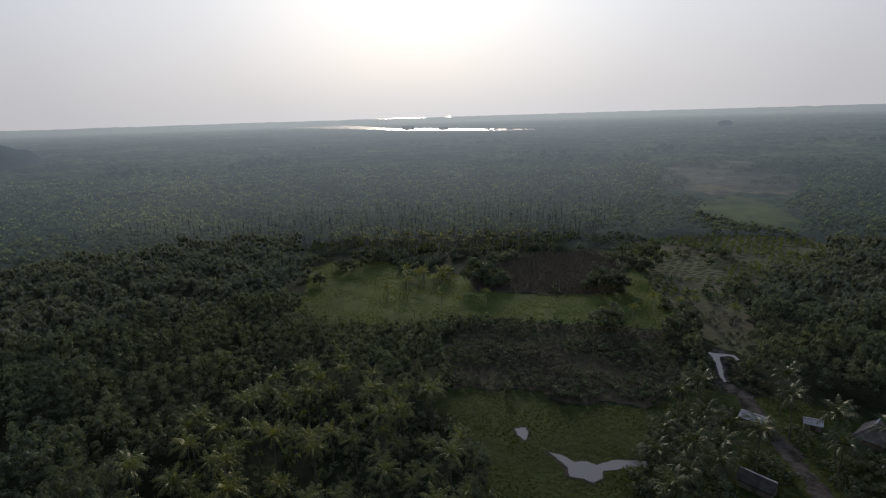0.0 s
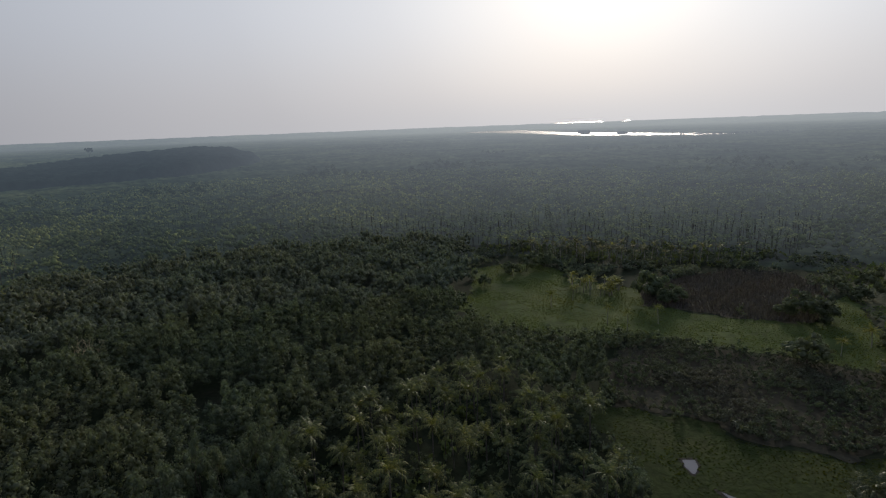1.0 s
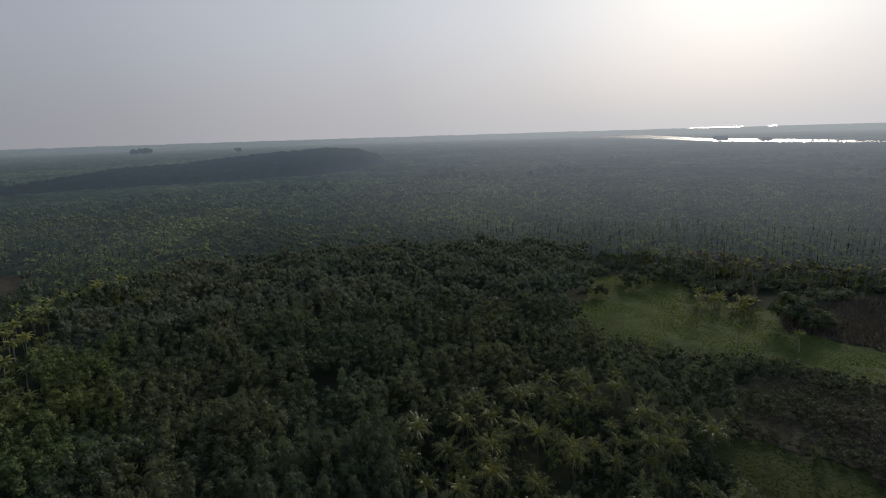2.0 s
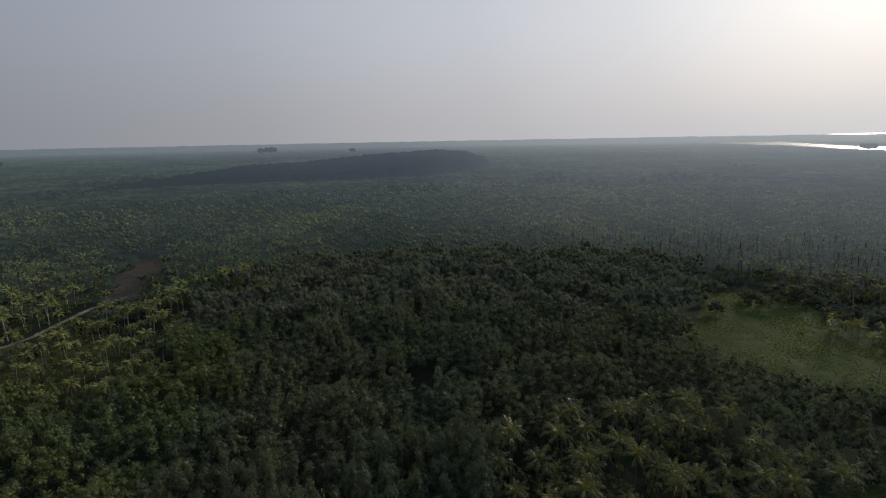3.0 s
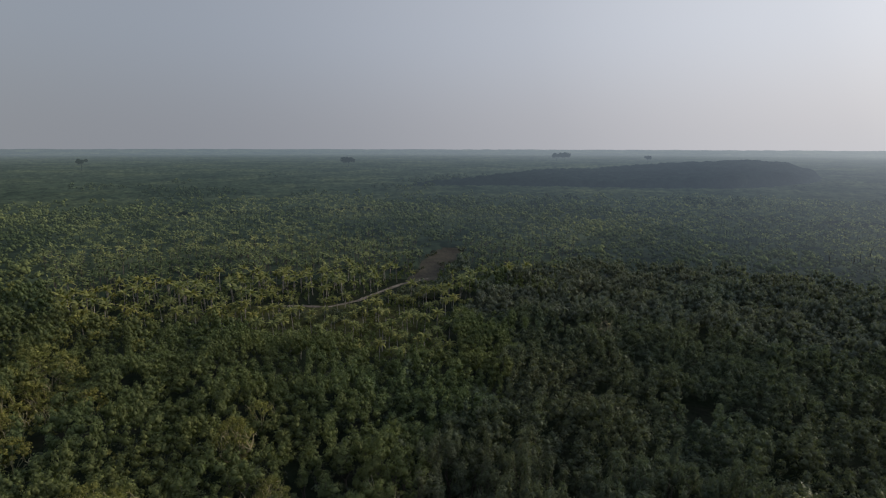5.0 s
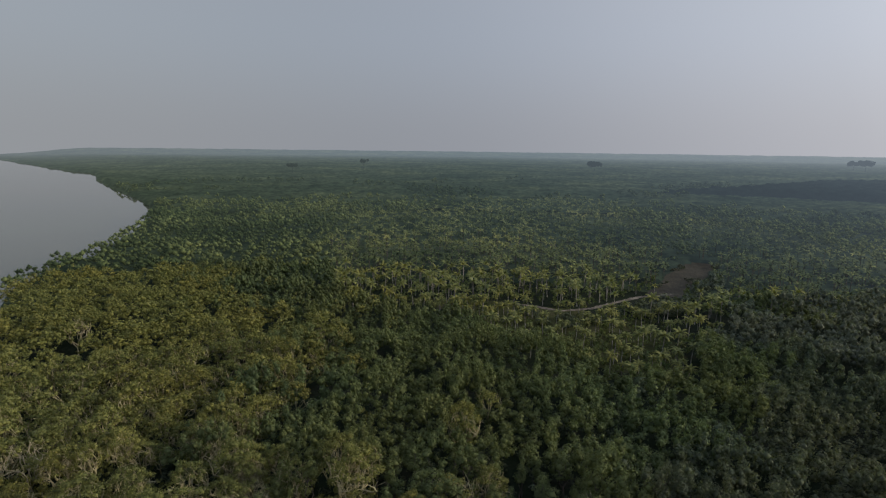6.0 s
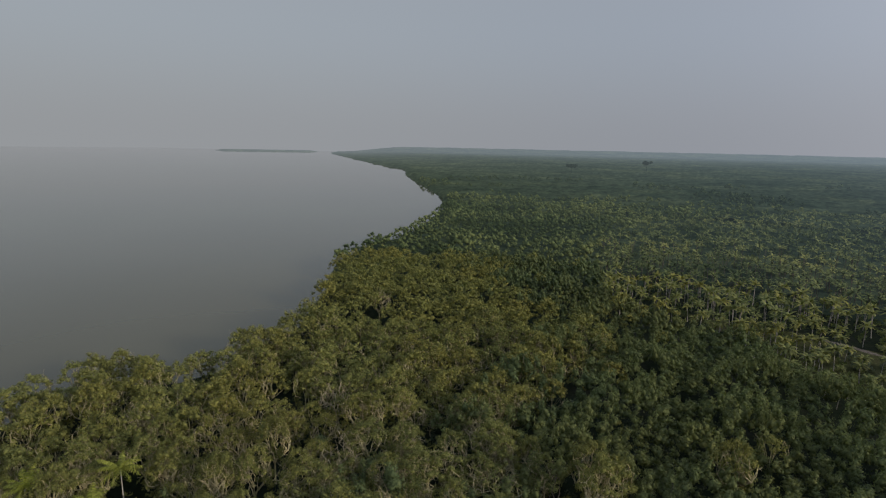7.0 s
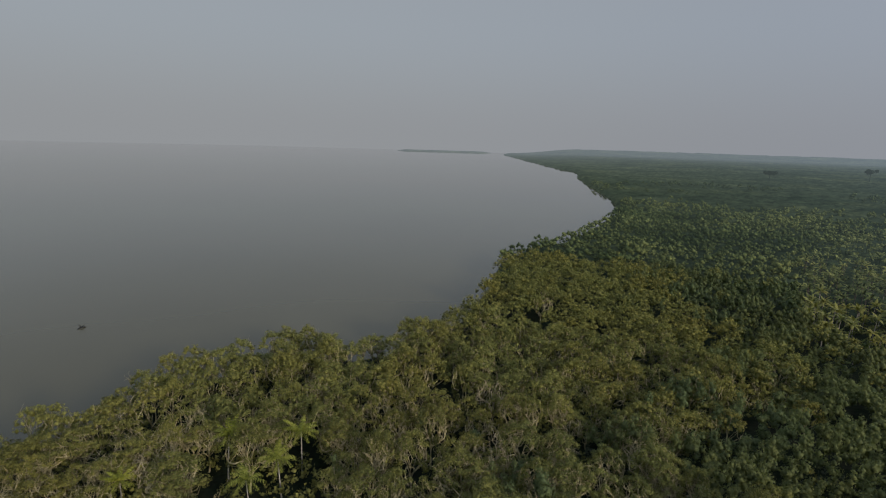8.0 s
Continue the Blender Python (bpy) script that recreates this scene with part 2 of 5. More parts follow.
def painted_haze(nt, where, glow):
    """Haze painted into emission: it grows with the distance and towards the sun."""
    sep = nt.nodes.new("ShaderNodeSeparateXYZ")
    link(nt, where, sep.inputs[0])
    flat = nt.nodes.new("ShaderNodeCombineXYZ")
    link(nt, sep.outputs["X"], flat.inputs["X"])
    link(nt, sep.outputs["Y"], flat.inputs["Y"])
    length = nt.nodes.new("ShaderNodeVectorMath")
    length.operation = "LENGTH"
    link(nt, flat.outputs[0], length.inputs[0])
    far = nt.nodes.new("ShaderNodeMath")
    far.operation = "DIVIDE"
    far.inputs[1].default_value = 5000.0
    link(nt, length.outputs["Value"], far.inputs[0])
    haze_level = ramp_node(nt, far.outputs[0], [(p, (v, v, v)) for p, v in glow])
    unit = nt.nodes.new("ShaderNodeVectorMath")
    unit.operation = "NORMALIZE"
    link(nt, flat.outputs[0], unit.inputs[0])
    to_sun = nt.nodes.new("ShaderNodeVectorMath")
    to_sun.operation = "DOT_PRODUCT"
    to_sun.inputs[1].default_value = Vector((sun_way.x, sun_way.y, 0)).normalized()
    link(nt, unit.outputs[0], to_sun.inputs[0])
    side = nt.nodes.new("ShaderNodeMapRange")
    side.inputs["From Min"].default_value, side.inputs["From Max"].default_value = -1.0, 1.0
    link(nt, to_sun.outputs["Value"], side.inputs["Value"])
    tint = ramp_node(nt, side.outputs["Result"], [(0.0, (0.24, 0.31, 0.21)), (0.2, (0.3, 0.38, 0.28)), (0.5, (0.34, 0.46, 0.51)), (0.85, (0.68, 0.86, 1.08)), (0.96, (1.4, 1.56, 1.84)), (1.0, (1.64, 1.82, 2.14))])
    # close to the horizon the painted haze takes on the sky's own colour
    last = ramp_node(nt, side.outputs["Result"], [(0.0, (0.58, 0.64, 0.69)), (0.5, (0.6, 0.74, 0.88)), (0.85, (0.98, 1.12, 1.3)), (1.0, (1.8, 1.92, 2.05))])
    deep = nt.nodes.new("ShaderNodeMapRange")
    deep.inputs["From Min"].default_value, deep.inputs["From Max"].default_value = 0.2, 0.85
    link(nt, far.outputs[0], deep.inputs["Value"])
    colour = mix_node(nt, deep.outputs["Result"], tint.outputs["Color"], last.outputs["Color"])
    return mix_node(nt, 1.0, haze_level.outputs["Color"], colour, "MULTIPLY")


def hazed_material(name, dark, light, glow, per_leaf=False):
    """The backdrop of far woods and fields, with haze painted on as emission towards the horizon."""
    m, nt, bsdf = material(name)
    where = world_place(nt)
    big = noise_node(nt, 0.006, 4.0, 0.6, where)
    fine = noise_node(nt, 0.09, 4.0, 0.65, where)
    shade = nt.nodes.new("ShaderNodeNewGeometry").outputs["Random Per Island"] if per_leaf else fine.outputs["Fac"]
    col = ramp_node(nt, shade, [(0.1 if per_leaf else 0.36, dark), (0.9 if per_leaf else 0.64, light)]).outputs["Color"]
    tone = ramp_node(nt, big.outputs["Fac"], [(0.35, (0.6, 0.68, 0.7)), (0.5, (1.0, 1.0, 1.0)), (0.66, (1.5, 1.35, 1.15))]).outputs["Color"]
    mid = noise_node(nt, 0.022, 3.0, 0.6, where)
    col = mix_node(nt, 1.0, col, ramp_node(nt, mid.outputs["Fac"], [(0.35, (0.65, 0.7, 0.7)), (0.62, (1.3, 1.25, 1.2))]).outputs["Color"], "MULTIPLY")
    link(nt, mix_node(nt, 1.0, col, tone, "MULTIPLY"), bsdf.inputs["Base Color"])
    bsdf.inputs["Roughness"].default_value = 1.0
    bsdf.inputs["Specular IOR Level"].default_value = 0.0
    link(nt, painted_haze(nt, where, glow), bsdf.inputs["Emission Color"])
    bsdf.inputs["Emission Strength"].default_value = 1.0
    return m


# everything far off carries the painted haze in its material
hazed_woods_mat = hazed_material("far_woods", (0.013, 0.02, 0.012), (0.046, 0.061, 0.034), HAZE_EMISSION)
hazed_clump_mat = hazed_material("far_clump", (0.02, 0.03, 0.016), (0.055, 0.074, 0.033), HAZE_EMISSION, True)
# near-black base; stronger painted haze gives these trees most of their colour
hazed_tree_mat = hazed_material("far_tree", (0.004, 0.008, 0.008), (0.012, 0.018, 0.016), [(p, v * 1.06) for p, v in HAZE_EMISSION])
# leaf and frond copies for the distance, haze added as emission
hazed_leaf_mat = hazed_material("far_leaves", (0.05, 0.065, 0.029), (0.108, 0.13, 0.05), HAZE_EMISSION, True)
hazed_frond_mat = hazed_material("far_fronds", (0.064, 0.079, 0.033), (0.16, 0.175, 0.066), HAZE_EMISSION, True)
hazed_field_mat = hazed_material("far_field", (0.035, 0.036, 0.026), (0.075, 0.075, 0.05), HAZE_EMISSION)
hazed_meadow_mat = hazed_material("far_meadow", (0.032, 0.045, 0.016), (0.055, 0.068, 0.026), HAZE_EMISSION)
# ---- helpers for meshes ----
def bulk(name, chunks, mats):
    """One mesh from chunks of (vertices, faces, material slot); all faces of a chunk have the same number of corners."""
    me = bpy.data.meshes.new(name)
    verts, loops, starts, totals, slots = [], [], [], [], []
    at = corner = 0
    for v, f, slot in chunks:
        v, f = np.asarray(v, dtype=np.float32), np.asarray(f, dtype=np.int32)
        if not len(f):
            continue
        verts.append(v)
        loops.append((f + at).ravel())
        starts.append(corner + np.arange(len(f), dtype=np.int32) * f.shape[1])
        totals.append(np.full(len(f), f.shape[1], dtype=np.int32))
        slots.append(np.broadcast_to(np.asarray(slot, dtype=np.int32), (len(f),)))
        at += len(v)
        corner += f.size
    verts, loops = np.concatenate(verts), np.concatenate(loops)
    me.vertices.add(len(verts))
    me.vertices.foreach_set("co", verts.ravel())
    me.loops.add(len(loops))
    me.loops.foreach_set("vertex_index", loops)
    me.polygons.add(sum(len(s) for s in starts))
    me.polygons.foreach_set("loop_start", np.concatenate(starts))
    me.polygons.foreach_set("loop_total", np.concatenate(totals))
    for mat in mats:
        me.materials.append(mat)
    me.polygons.foreach_set("material_index", np.concatenate(slots).astype(np.int32))
    me.update(calc_edges=True)
    return me


def smooth(me):
    me.polygons.foreach_set("use_smooth", np.ones(len(me.polygons), dtype=bool))
    return me


def part_mesh(name, me, parent, label=""):
    ob = new(name, me)
    ob.parent = parent
    return tagged(ob, label)


def part(name, bm, mat, parent, label=""):
    me = bpy.data.meshes.new(name)
    bm.to_mesh(me)
    bm.free()
    me.materials.append(mat)
    return part_mesh(name, me, parent, label)


def scatter(tv, tf, place, turn, size, tall=None):
    """Copies of a template at places (n, 3), turned about z, sized; as one block of vertices and faces."""
    n, k = len(place), len(tv)
    tall = size if tall is None else tall
    c, s = np.cos(turn)[:, None], np.sin(turn)[:, None]
    x, y, z = tv[:, 0][None], tv[:, 1][None], tv[:, 2][None]
    out = np.empty((n, k, 3), dtype=np.float32)
    out[:, :, 0] = place[:, 0:1] + size[:, None] * (x * c - y * s)
    out[:, :, 1] = place[:, 1:2] + size[:, None] * (x * s + y * c)
    out[:, :, 2] = place[:, 2:3] + tall[:, None] * z
    faces = (tf[None] + (np.arange(n) * k)[:, None, None]).reshape(-1, tf.shape[1])
    return out.reshape(-1, 3), faces


def tube(points, radii, sides=5):
    """A tapered limb along points."""
    points = np.asarray(points, dtype=float)
    rings = []
    for i, p in enumerate(points):
        way = points[min(i + 1, len(points) - 1)] - points[max(i - 1, 0)]
        way /= np.linalg.norm(way)
        side = np.cross(way, (0.31, 0.95, 0.05) if abs(way[2]) > 0.5 else (0, 0, 1))
        side /= np.linalg.norm(side)
        up = np.cross(side, way)
        a = np.arange(sides) * 2 * np.pi / sides
        rings.append(p + radii[i] * (np.cos(a)[:, None] * side + np.sin(a)[:, None] * up))
    v = np.concatenate(rings)
    f = []
    for i in range(len(points) - 1):
        for j in range(sides):
            a, b = i * sides + j, i * sides + (j + 1) % sides
            f.append((a, b, b + sides, a + sides))
    return v, np.array(f)


def join(blocks):
    """Several (vertices, faces) with faces of one size, as one."""
    at, vs, fs = 0, [], []
    for v, f in blocks:
        vs.append(v)
        fs.append(f + at)
        at += len(v)
    return np.concatenate(vs), np.concatenate(fs)


def leaves_on(rng, centres, radii, count, size, up=0.35, flat=0.8):
    """Leaf blades on the skins of small rounded puffs."""
    n = len(centres) * count
    way = rng.normal(size=(n, 3))
    way[:, 2] = way[:, 2] + up
    way /= np.linalg.norm(way, axis=1)[:, None]
    c = np.repeat(np.asarray(centres), count, axis=0)
    r = np.repeat(np.asarray(radii), count)[:, None] * rng.uniform(0.7, 1.08, (n, 1))
    mid = c + way * r * np.array([1, 1, flat])
    face = way + rng.normal(size=(n, 3)) * 0.32
    face /= np.linalg.norm(face, axis=1)[:, None]
    a = np.cross(face, rng.normal(size=(n, 3)))
    a /= np.linalg.norm(a, axis=1)[:, None]
    b = np.cross(face, a)
    s = size * rng.uniform(0.65, 1.35, (n, 1))
    a, b = a * s, b * s * 0.75
    v = np.stack([mid - a, mid + a * 0.55 - b + face * s * 0.1, mid + a * 0.55 + b], axis=1).reshape(-1, 3)
    return v, np.arange(n * 3).reshape(n, 3)


def inside(x, y, poly):
    x, y = np.asarray(x, dtype=float), np.asarray(y, dtype=float)
    hit = np.zeros(x.shape, dtype=bool)
    for (ax, ay), (bx, by) in zip(poly, poly[1:] + poly[:1]):
        if ay == by:
            continue
        hit ^= ((ay > y) != (by > y)) & (x < (bx - ax) * (y - ay) / (by - ay) + ax)
    return hit


def wave(x, y, scale, seed=0):
    """A cheap smooth unevenness between about -1 and 1."""
    a, b = x / scale + seed * 1.7, y / scale - seed * 2.3
    return (np.sin(a * 1.3 + 1.1 * np.sin(b * 0.9 + seed)) + np.sin(b * 1.7 - 0.8 * np.sin(a * 1.1)) + np.sin((a + b) * 2.3 + seed) * 0.5) / 2.5


def smoothstep(a, b, v):
    t = np.clip((v - a) / (b - a), 0, 1)
    return t * t * (3 - 2 * t)


# ---- the plan ----
SHORE = [(-4900, -4560), (-2836, -2650), (-1884, -1590), (-1536, -1195), (-1385, -1000), (-1116, -800), (-937, -650), (-756, -487), (-607, -371),
         (-530, -332), (-390, -274), (-350, -262), (-304, -257), (-255, -238), (-204, -197), (-153, -164), (-126, -159), (-103, -152), (-93, -154),
         (-85, -168), (-71, -174), (-47, -167), (-37, -169), (-22, -157), (-10, -155), (1, -146), (60, -128), (200, -115), (600, -200), (2000, -500), (4900, -1200)]
SHORE_X, SHORE_Y = np.array(SHORE, dtype=float).T
MEADOW = [(-65, 272), (-50, 284), (-35, 288), (-19, 276), (-16, 262), (2, 254), (18, 248), (20, 226), (46, 216), (79, 216), (88, 240), (97, 253), (98, 238), (91, 208),
          (88, 183), (88, 176), (73, 176), (59, 182), (40, 187), (23, 190), (7, 190), (-6, 187), (-16, 188), (-36, 193), (-52, 204), (-61, 215), (-55, 232)]
REEDS = [(18, 224), (17, 249), (39, 271), (60, 286), (87, 284), (92, 259), (85, 231), (74, 215), (55, 215), (32, 223)]
SCRUB = [(0, 150), (6, 176), (23, 187), (56, 181), (81, 172), (74, 152), (70, 135), (55, 127), (34, 130), (20, 139), (4, 140)]
LAWN = [(-8, 138), (4, 140), (20, 138), (33, 129), (54, 126), (72, 132), (88, 128), (104, 116), (112, 100), (92, 78), (60, 74), (14, 74), (8, 95), (10, 110), (2, 125)]
MOUNDS = [(114, 302), (139, 312), (180, 314), (216, 294), (212, 272), (182, 246), (156, 242), (134, 216), (118, 192), (108, 170), (96, 152), (89, 160), (91, 188), (97, 228), (101, 262)]
FAR_FIELD = [(300, 700), (404, 779), (436, 735), (378, 532), (300, 446), (240, 462), (222, 530)]
FAR_MEADOW = [(190, 372), (198, 415), (262, 462), (262, 404), (236, 330), (216, 310), (194, 330)]
GROVE_NEAR = [(-62, 92), (-57, 102), (-51, 115), (-46, 142), (-26, 140), (-14, 132), (-11, 120), (-4, 122), (2, 109), (7, 104), (8, 89), (4, 76), (-50, 76)]
GROVE_WEST = [(-405, -113), (-531, -118), (-623, -67), (-758, 31), (-796, 157), (-501, 143), (-350, 132), (-281, 120), (-266, 129), (-201, 87), (-166, 68),
              (-160, 43), (-182, 36), (-191, 17), (-214, 1), (-233, -18), (-228, -40), (-260, -72)]
GROVE_SIDE = [(-542, 197), (-488, 263), (-357, 261), (-248, 167), (-254, 124), (-349, 140)]
GROVE_FAR = [(-560, 408), (-605, 615), (-504, 791), (-246, 846), (29, 740), (200, 665), (185, 479), (96, 317), (70, 300), (11, 284), (-51, 302), (-137, 345), (-323, 330)]
BURNT = [(-280, 84), (-300, 98), (-340, 118), (-383, 148), (-368, 162), (-319, 131), (-284, 106)]
GROVE_FLOOR = [(-268, -42), (-244, -8), (-219, 6), (-206, 30), (-180, 44), (-176, 70), (-206, 78), (-240, 74), (-256, 44), (-266, 10)]
TRACK = [(-263, 10), (-260, 26), (-252, 40), (-258, 56), (-270, 70), (-282, 85), (-289, 104)]
PATHWAY = [(89, 158), (84, 147), (79, 136), (81, 130), (79, 119), (77, 105), (76, 98), (74, 88), (73, 72)]
LAKE = [(-1030, 3888), (-717, 4612), (-161, 2880), (312, 2148), (402, 1950), (283, 1945), (-82, 2285), (-669, 3420)]


def shore_gap(x, y):
    """Metres of land between a place and the river, less than nothing on the water."""
    return (y - np.interp(x, SHORE_X, SHORE_Y)) * 0.8


def ground_height(x, y):
    x, y = np.asarray(x, dtype=float), np.asarray(y, dtype=float)
    r, gap = np.hypot(x, y), shore_gap(x, y)
    bank = np.where(gap > 0, 0.5 * smoothstep(0, 6, gap), -2.0 * smoothstep(0, 12, -gap))
    rise = 12.0 * smoothstep(900, 2000, r) + 36.0 * smoothstep(4300, 4900, r)
    return bank + rise * smoothstep(60, 700, gap)


def line_gap(x, y, line):
    """How far a place lies from a line of points."""
    best = np.full(np.shape(x), 1e9)
    for (ax, ay), (bx, by) in zip(line, line[1:]):
        t = np.clip(((x - ax) * (bx - ax) + (y - ay) * (by - ay)) / ((bx - ax) ** 2 + (by - ay) ** 2), 0, 1)
        best = np.minimum(best, np.hypot(x - ax - t * (bx - ax), y - ay - t * (by - ay)))
    return best


def fields(x, y):
    wx, wy = x + 3 * wave(x, y, 9, 1), y + 3 * wave(x, y, 11, 2)
    out = np.zeros(np.shape(x), dtype=bool)
    for poly in (MEADOW, REEDS, SCRUB, LAWN, MOUNDS, FAR_FIELD, FAR_MEADOW, BURNT, LAKE):
        out |= inside(wx, wy, poly)
    return out


def open_land(x, y):
    """Whether a place is a field, a track, water or anything else with no wood on it."""
    return (shore_gap(x, y) < 2) | fields(x, y) | (line_gap(x, y, PATHWAY) < 6) | (line_gap(x, y, TRACK) < 3)


def cleared(x, y):
    """Open land and the grazed strip along its southern edges, where no tall tree is left."""
    return open_land(x, y) | fields(x * 1.15, y * 1.15) | ((np.min([line_gap(x * q, y * q, TRACK) for q in (1.03, 1.07, 1.11)], axis=0) < 3.0) & (wave(x, y, 3.2, 39) > -0.2))


def grove(x, y):
    out = np.zeros(np.shape(x), dtype=bool)
    for poly in (GROVE_NEAR, GROVE_WEST, GROVE_SIDE, GROVE_FAR):
        out |= inside(x + 4 * wave(x, y, 14, 3), y + 4 * wave(x, y, 12, 4), poly)
    return out


def olive(x, y):
    """The older mangrove belt along the river: olive crowns on pale limbs."""
    return (shore_gap(x, y) < 96 + 22 * wave(x, y, 30, 5) + 30 * wave(x, y, 7, 6) + 26 * wave(x, y, 2.3, 7)) & (np.hypot(x, y) < 330)


def jittered(rng, step, r0, r1, jitter=0.42):
    """Uneven places over the ring r0 to r1 round the clearing's middle."""
    n = int(2 * r1 / step) + 1
    gx, gy = np.meshgrid(np.arange(n), np.arange(int(n / 0.9) + 1))
    x = (gx + 0.5 * (gy % 2)) * step - r1
    y = gy * step * 0.9 - r1
    x, y = (x + rng.uniform(-jitter, jitter, x.shape) * step).ravel(), (y + rng.uniform(-jitter, jitter, y.shape) * step).ravel()
    r = np.hypot(x, y)
    keep = (r >= r0) & (r < r1)
    return x[keep], y[keep]


def in_view_side(x, y):
    """The half of the land that the river bend and the fields lie on; the rest is closed plain woods."""
    yaw = np.degrees(np.arctan2(-x, y))
    return (yaw > -50) | (yaw < -172)


# ---- ground and water ----
def polar(radii, yaws, height):
    rr, aa = np.meshgrid(radii, np.radians(yaws), indexing="ij")
    x, y = -np.sin(aa) * rr, np.cos(aa) * rr
    v = np.stack([x, y, height(x, y)], axis=-1).reshape(-1, 3)
    n, m = len(radii), len(yaws)
    i, j = np.meshgrid(np.arange(n - 1), np.arange(m - 1), indexing="ij")
    a = (i * m + j).ravel()
    return v, np.stack([a, a + 1, a + m + 1, a + m], axis=1)


ground_r = np.concatenate([[0.01], np.geomspace(20, 700, 70), np.geomspace(760, 4960, 36)])
v, f = polar(ground_r, np.linspace(-180, 180, 241), ground_height)
# ground past 300 m switches to the woods material that glows with painted haze
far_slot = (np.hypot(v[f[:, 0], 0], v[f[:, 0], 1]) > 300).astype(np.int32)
tagged(new("ground", smooth(bulk("ground", [(v, f, far_slot)], [mud, hazed_woods_mat]))), "dark muddy forest ground reaching the horizon", "ground", kind="structure")

wx = np.concatenate([SHORE_X, [4900, -4900]])
wy = np.concatenate([SHORE_Y + 6, [-4900, -4900]])
bm = bmesh.new()
bmesh.ops.contextual_create(bm, geom=[bm.verts.new((float(a), float(b), 0.0)) for a, b in zip(wx, wy)])
bmesh.ops.triangulate(bm, faces=bm.faces[:])
bm.normal_update()
for fc in bm.faces:
    if fc.normal.z < 0:
        fc.normal_flip()
me = bpy.data.meshes.new("river")
bm.to_mesh(me)
bm.free()
me.materials.append(river_water)
tagged(new("water", me), "wide calm silty grey river fading into haze", "river", kind="structure")


def patch(name, poly, lift, mat, label, category, fray=2.2, kind="structure", steps=12):
    """A flat piece of land with a frayed edge, just above the ground."""
    pts = []
    for (ax, ay), (bx, by) in zip(poly, poly[1:] + poly[:1]):
        for k in range(steps):
            pts.append((ax + (bx - ax) * k / steps, ay + (by - ay) * k / steps))
    px, py = np.array(pts).T
    px, py = px + fray * wave(px, py, 2.6, 6), py + fray * wave(px, py, 3.1, 7)
    px, py = px + 0.4 * fray * wave(px, py, 0.7, 8), py + 0.4 * fray * wave(px, py, 0.8, 9)
    z = float(np.max(ground_height(px, py))) + lift
    bm = bmesh.new()
    face = bm.faces.new([bm.verts.new((float(a), float(b), z)) for a, b in zip(px, py)])
    bm.normal_update()
    if face.normal.z < 0:
        face.normal_flip()
    bmesh.ops.triangulate(bm, faces=[face])
    me = bpy.data.meshes.new(name)
    bm.to_mesh(me)
    bm.free()
    me.materials.append(mat)
    return tagged(new(name, me), label, category, kind=kind)


def ribbon(name, line, width, lift, mat, label, category):
    pts = []
    for (ax, ay), (bx, by) in zip(line, line[1:]):
        for k in range(14):
            pts.append((ax + (bx - ax) * k / 14, ay + (by - ay) * k / 14))
    pts = np.array(pts + [line[-1]])
    way = np.gradient(pts, axis=0)
    side = np.stack([-way[:, 1], way[:, 0]], axis=1) / np.linalg.norm(way, axis=1)[:, None]
    w = width * (1 + 0.45 * wave(pts[:, 0], pts[:, 1], 4, 8))[:, None] / 2
    rough = 0.14 * width * np.stack([wave(pts[:, 0], pts[:, 1], 0.9, s) + wave(pts[:, 0], pts[:, 1], 0.4, s + 3) for s in (1, 2)], axis=1)
    a, b = pts + side * (w + rough[:, :1]), pts - side * (w + rough[:, 1:])
    z = ground_height(pts[:, 0], pts[:, 1]) + lift
    v = np.concatenate([np.column_stack([a, z]), np.column_stack([b, z])])
    n = len(pts)
    i = np.arange(n - 1)
    me = bulk(name, [(v, np.stack([i, i + n, i + n + 1, i + 1], axis=1), 0)], [mat])
    bm = bmesh.new()
    bm.from_mesh(me)
    bm.normal_update()
    if sum(fc.normal.z for fc in bm.faces) < 0:
        bmesh.ops.reverse_faces(bm, faces=bm.faces[:])
    bm.to_mesh(me)
    bm.free()
    return tagged(new(name, me), label, category, kind="structure")


patch("meadow", MEADOW, 0.05, bright_meadow, "bright green open meadow among the woods", "meadow")
patch("meadow", LAWN, 0.05, meadow_mat, "green grassy clearing with puddles near huts", "meadow")
patch("scrubland", SCRUB, 0.09, scrub_ground, "brown ground under low dry scrub", "scrubland")
patch("reed_bed", REEDS, 0.09, burnt, "dark brown soil of a reed bed", "reed bed")
patch("tilled_field", MOUNDS, 0.05, field_soil, "tilled brown field with planting mounds", "field")
patch("tilled_field", FAR_FIELD, 0.05, hazed_field_mat, "wide brown-green fields in the haze", "field")
patch("meadow", FAR_MEADOW, 0.09, hazed_meadow_mat, "far strip of bright green grass", "meadow")
patch("clearing", BURNT, 0.05, burnt, "burnt brown clearing in the palm grove", "clearing")
patch("meadow", GROVE_FLOOR, 0.05, dry_grass, "sunlit yellow-green grass under the plantation palms", "meadow", 3.0)
ribbon("track", TRACK, 2.5, 0.1, track_sand, "pale sandy track through the palm grove", "track")
ribbon("path", PATHWAY, 4.2, 0.1, sand, "pale sandy footpath between fields and huts", "path")
PUDDLE_SMALL = [(18.6, 118.4), (21.3, 118.6), (21.4, 116.2), (20.6, 113.2), (20, 113.4), (18.8, 115.8)]
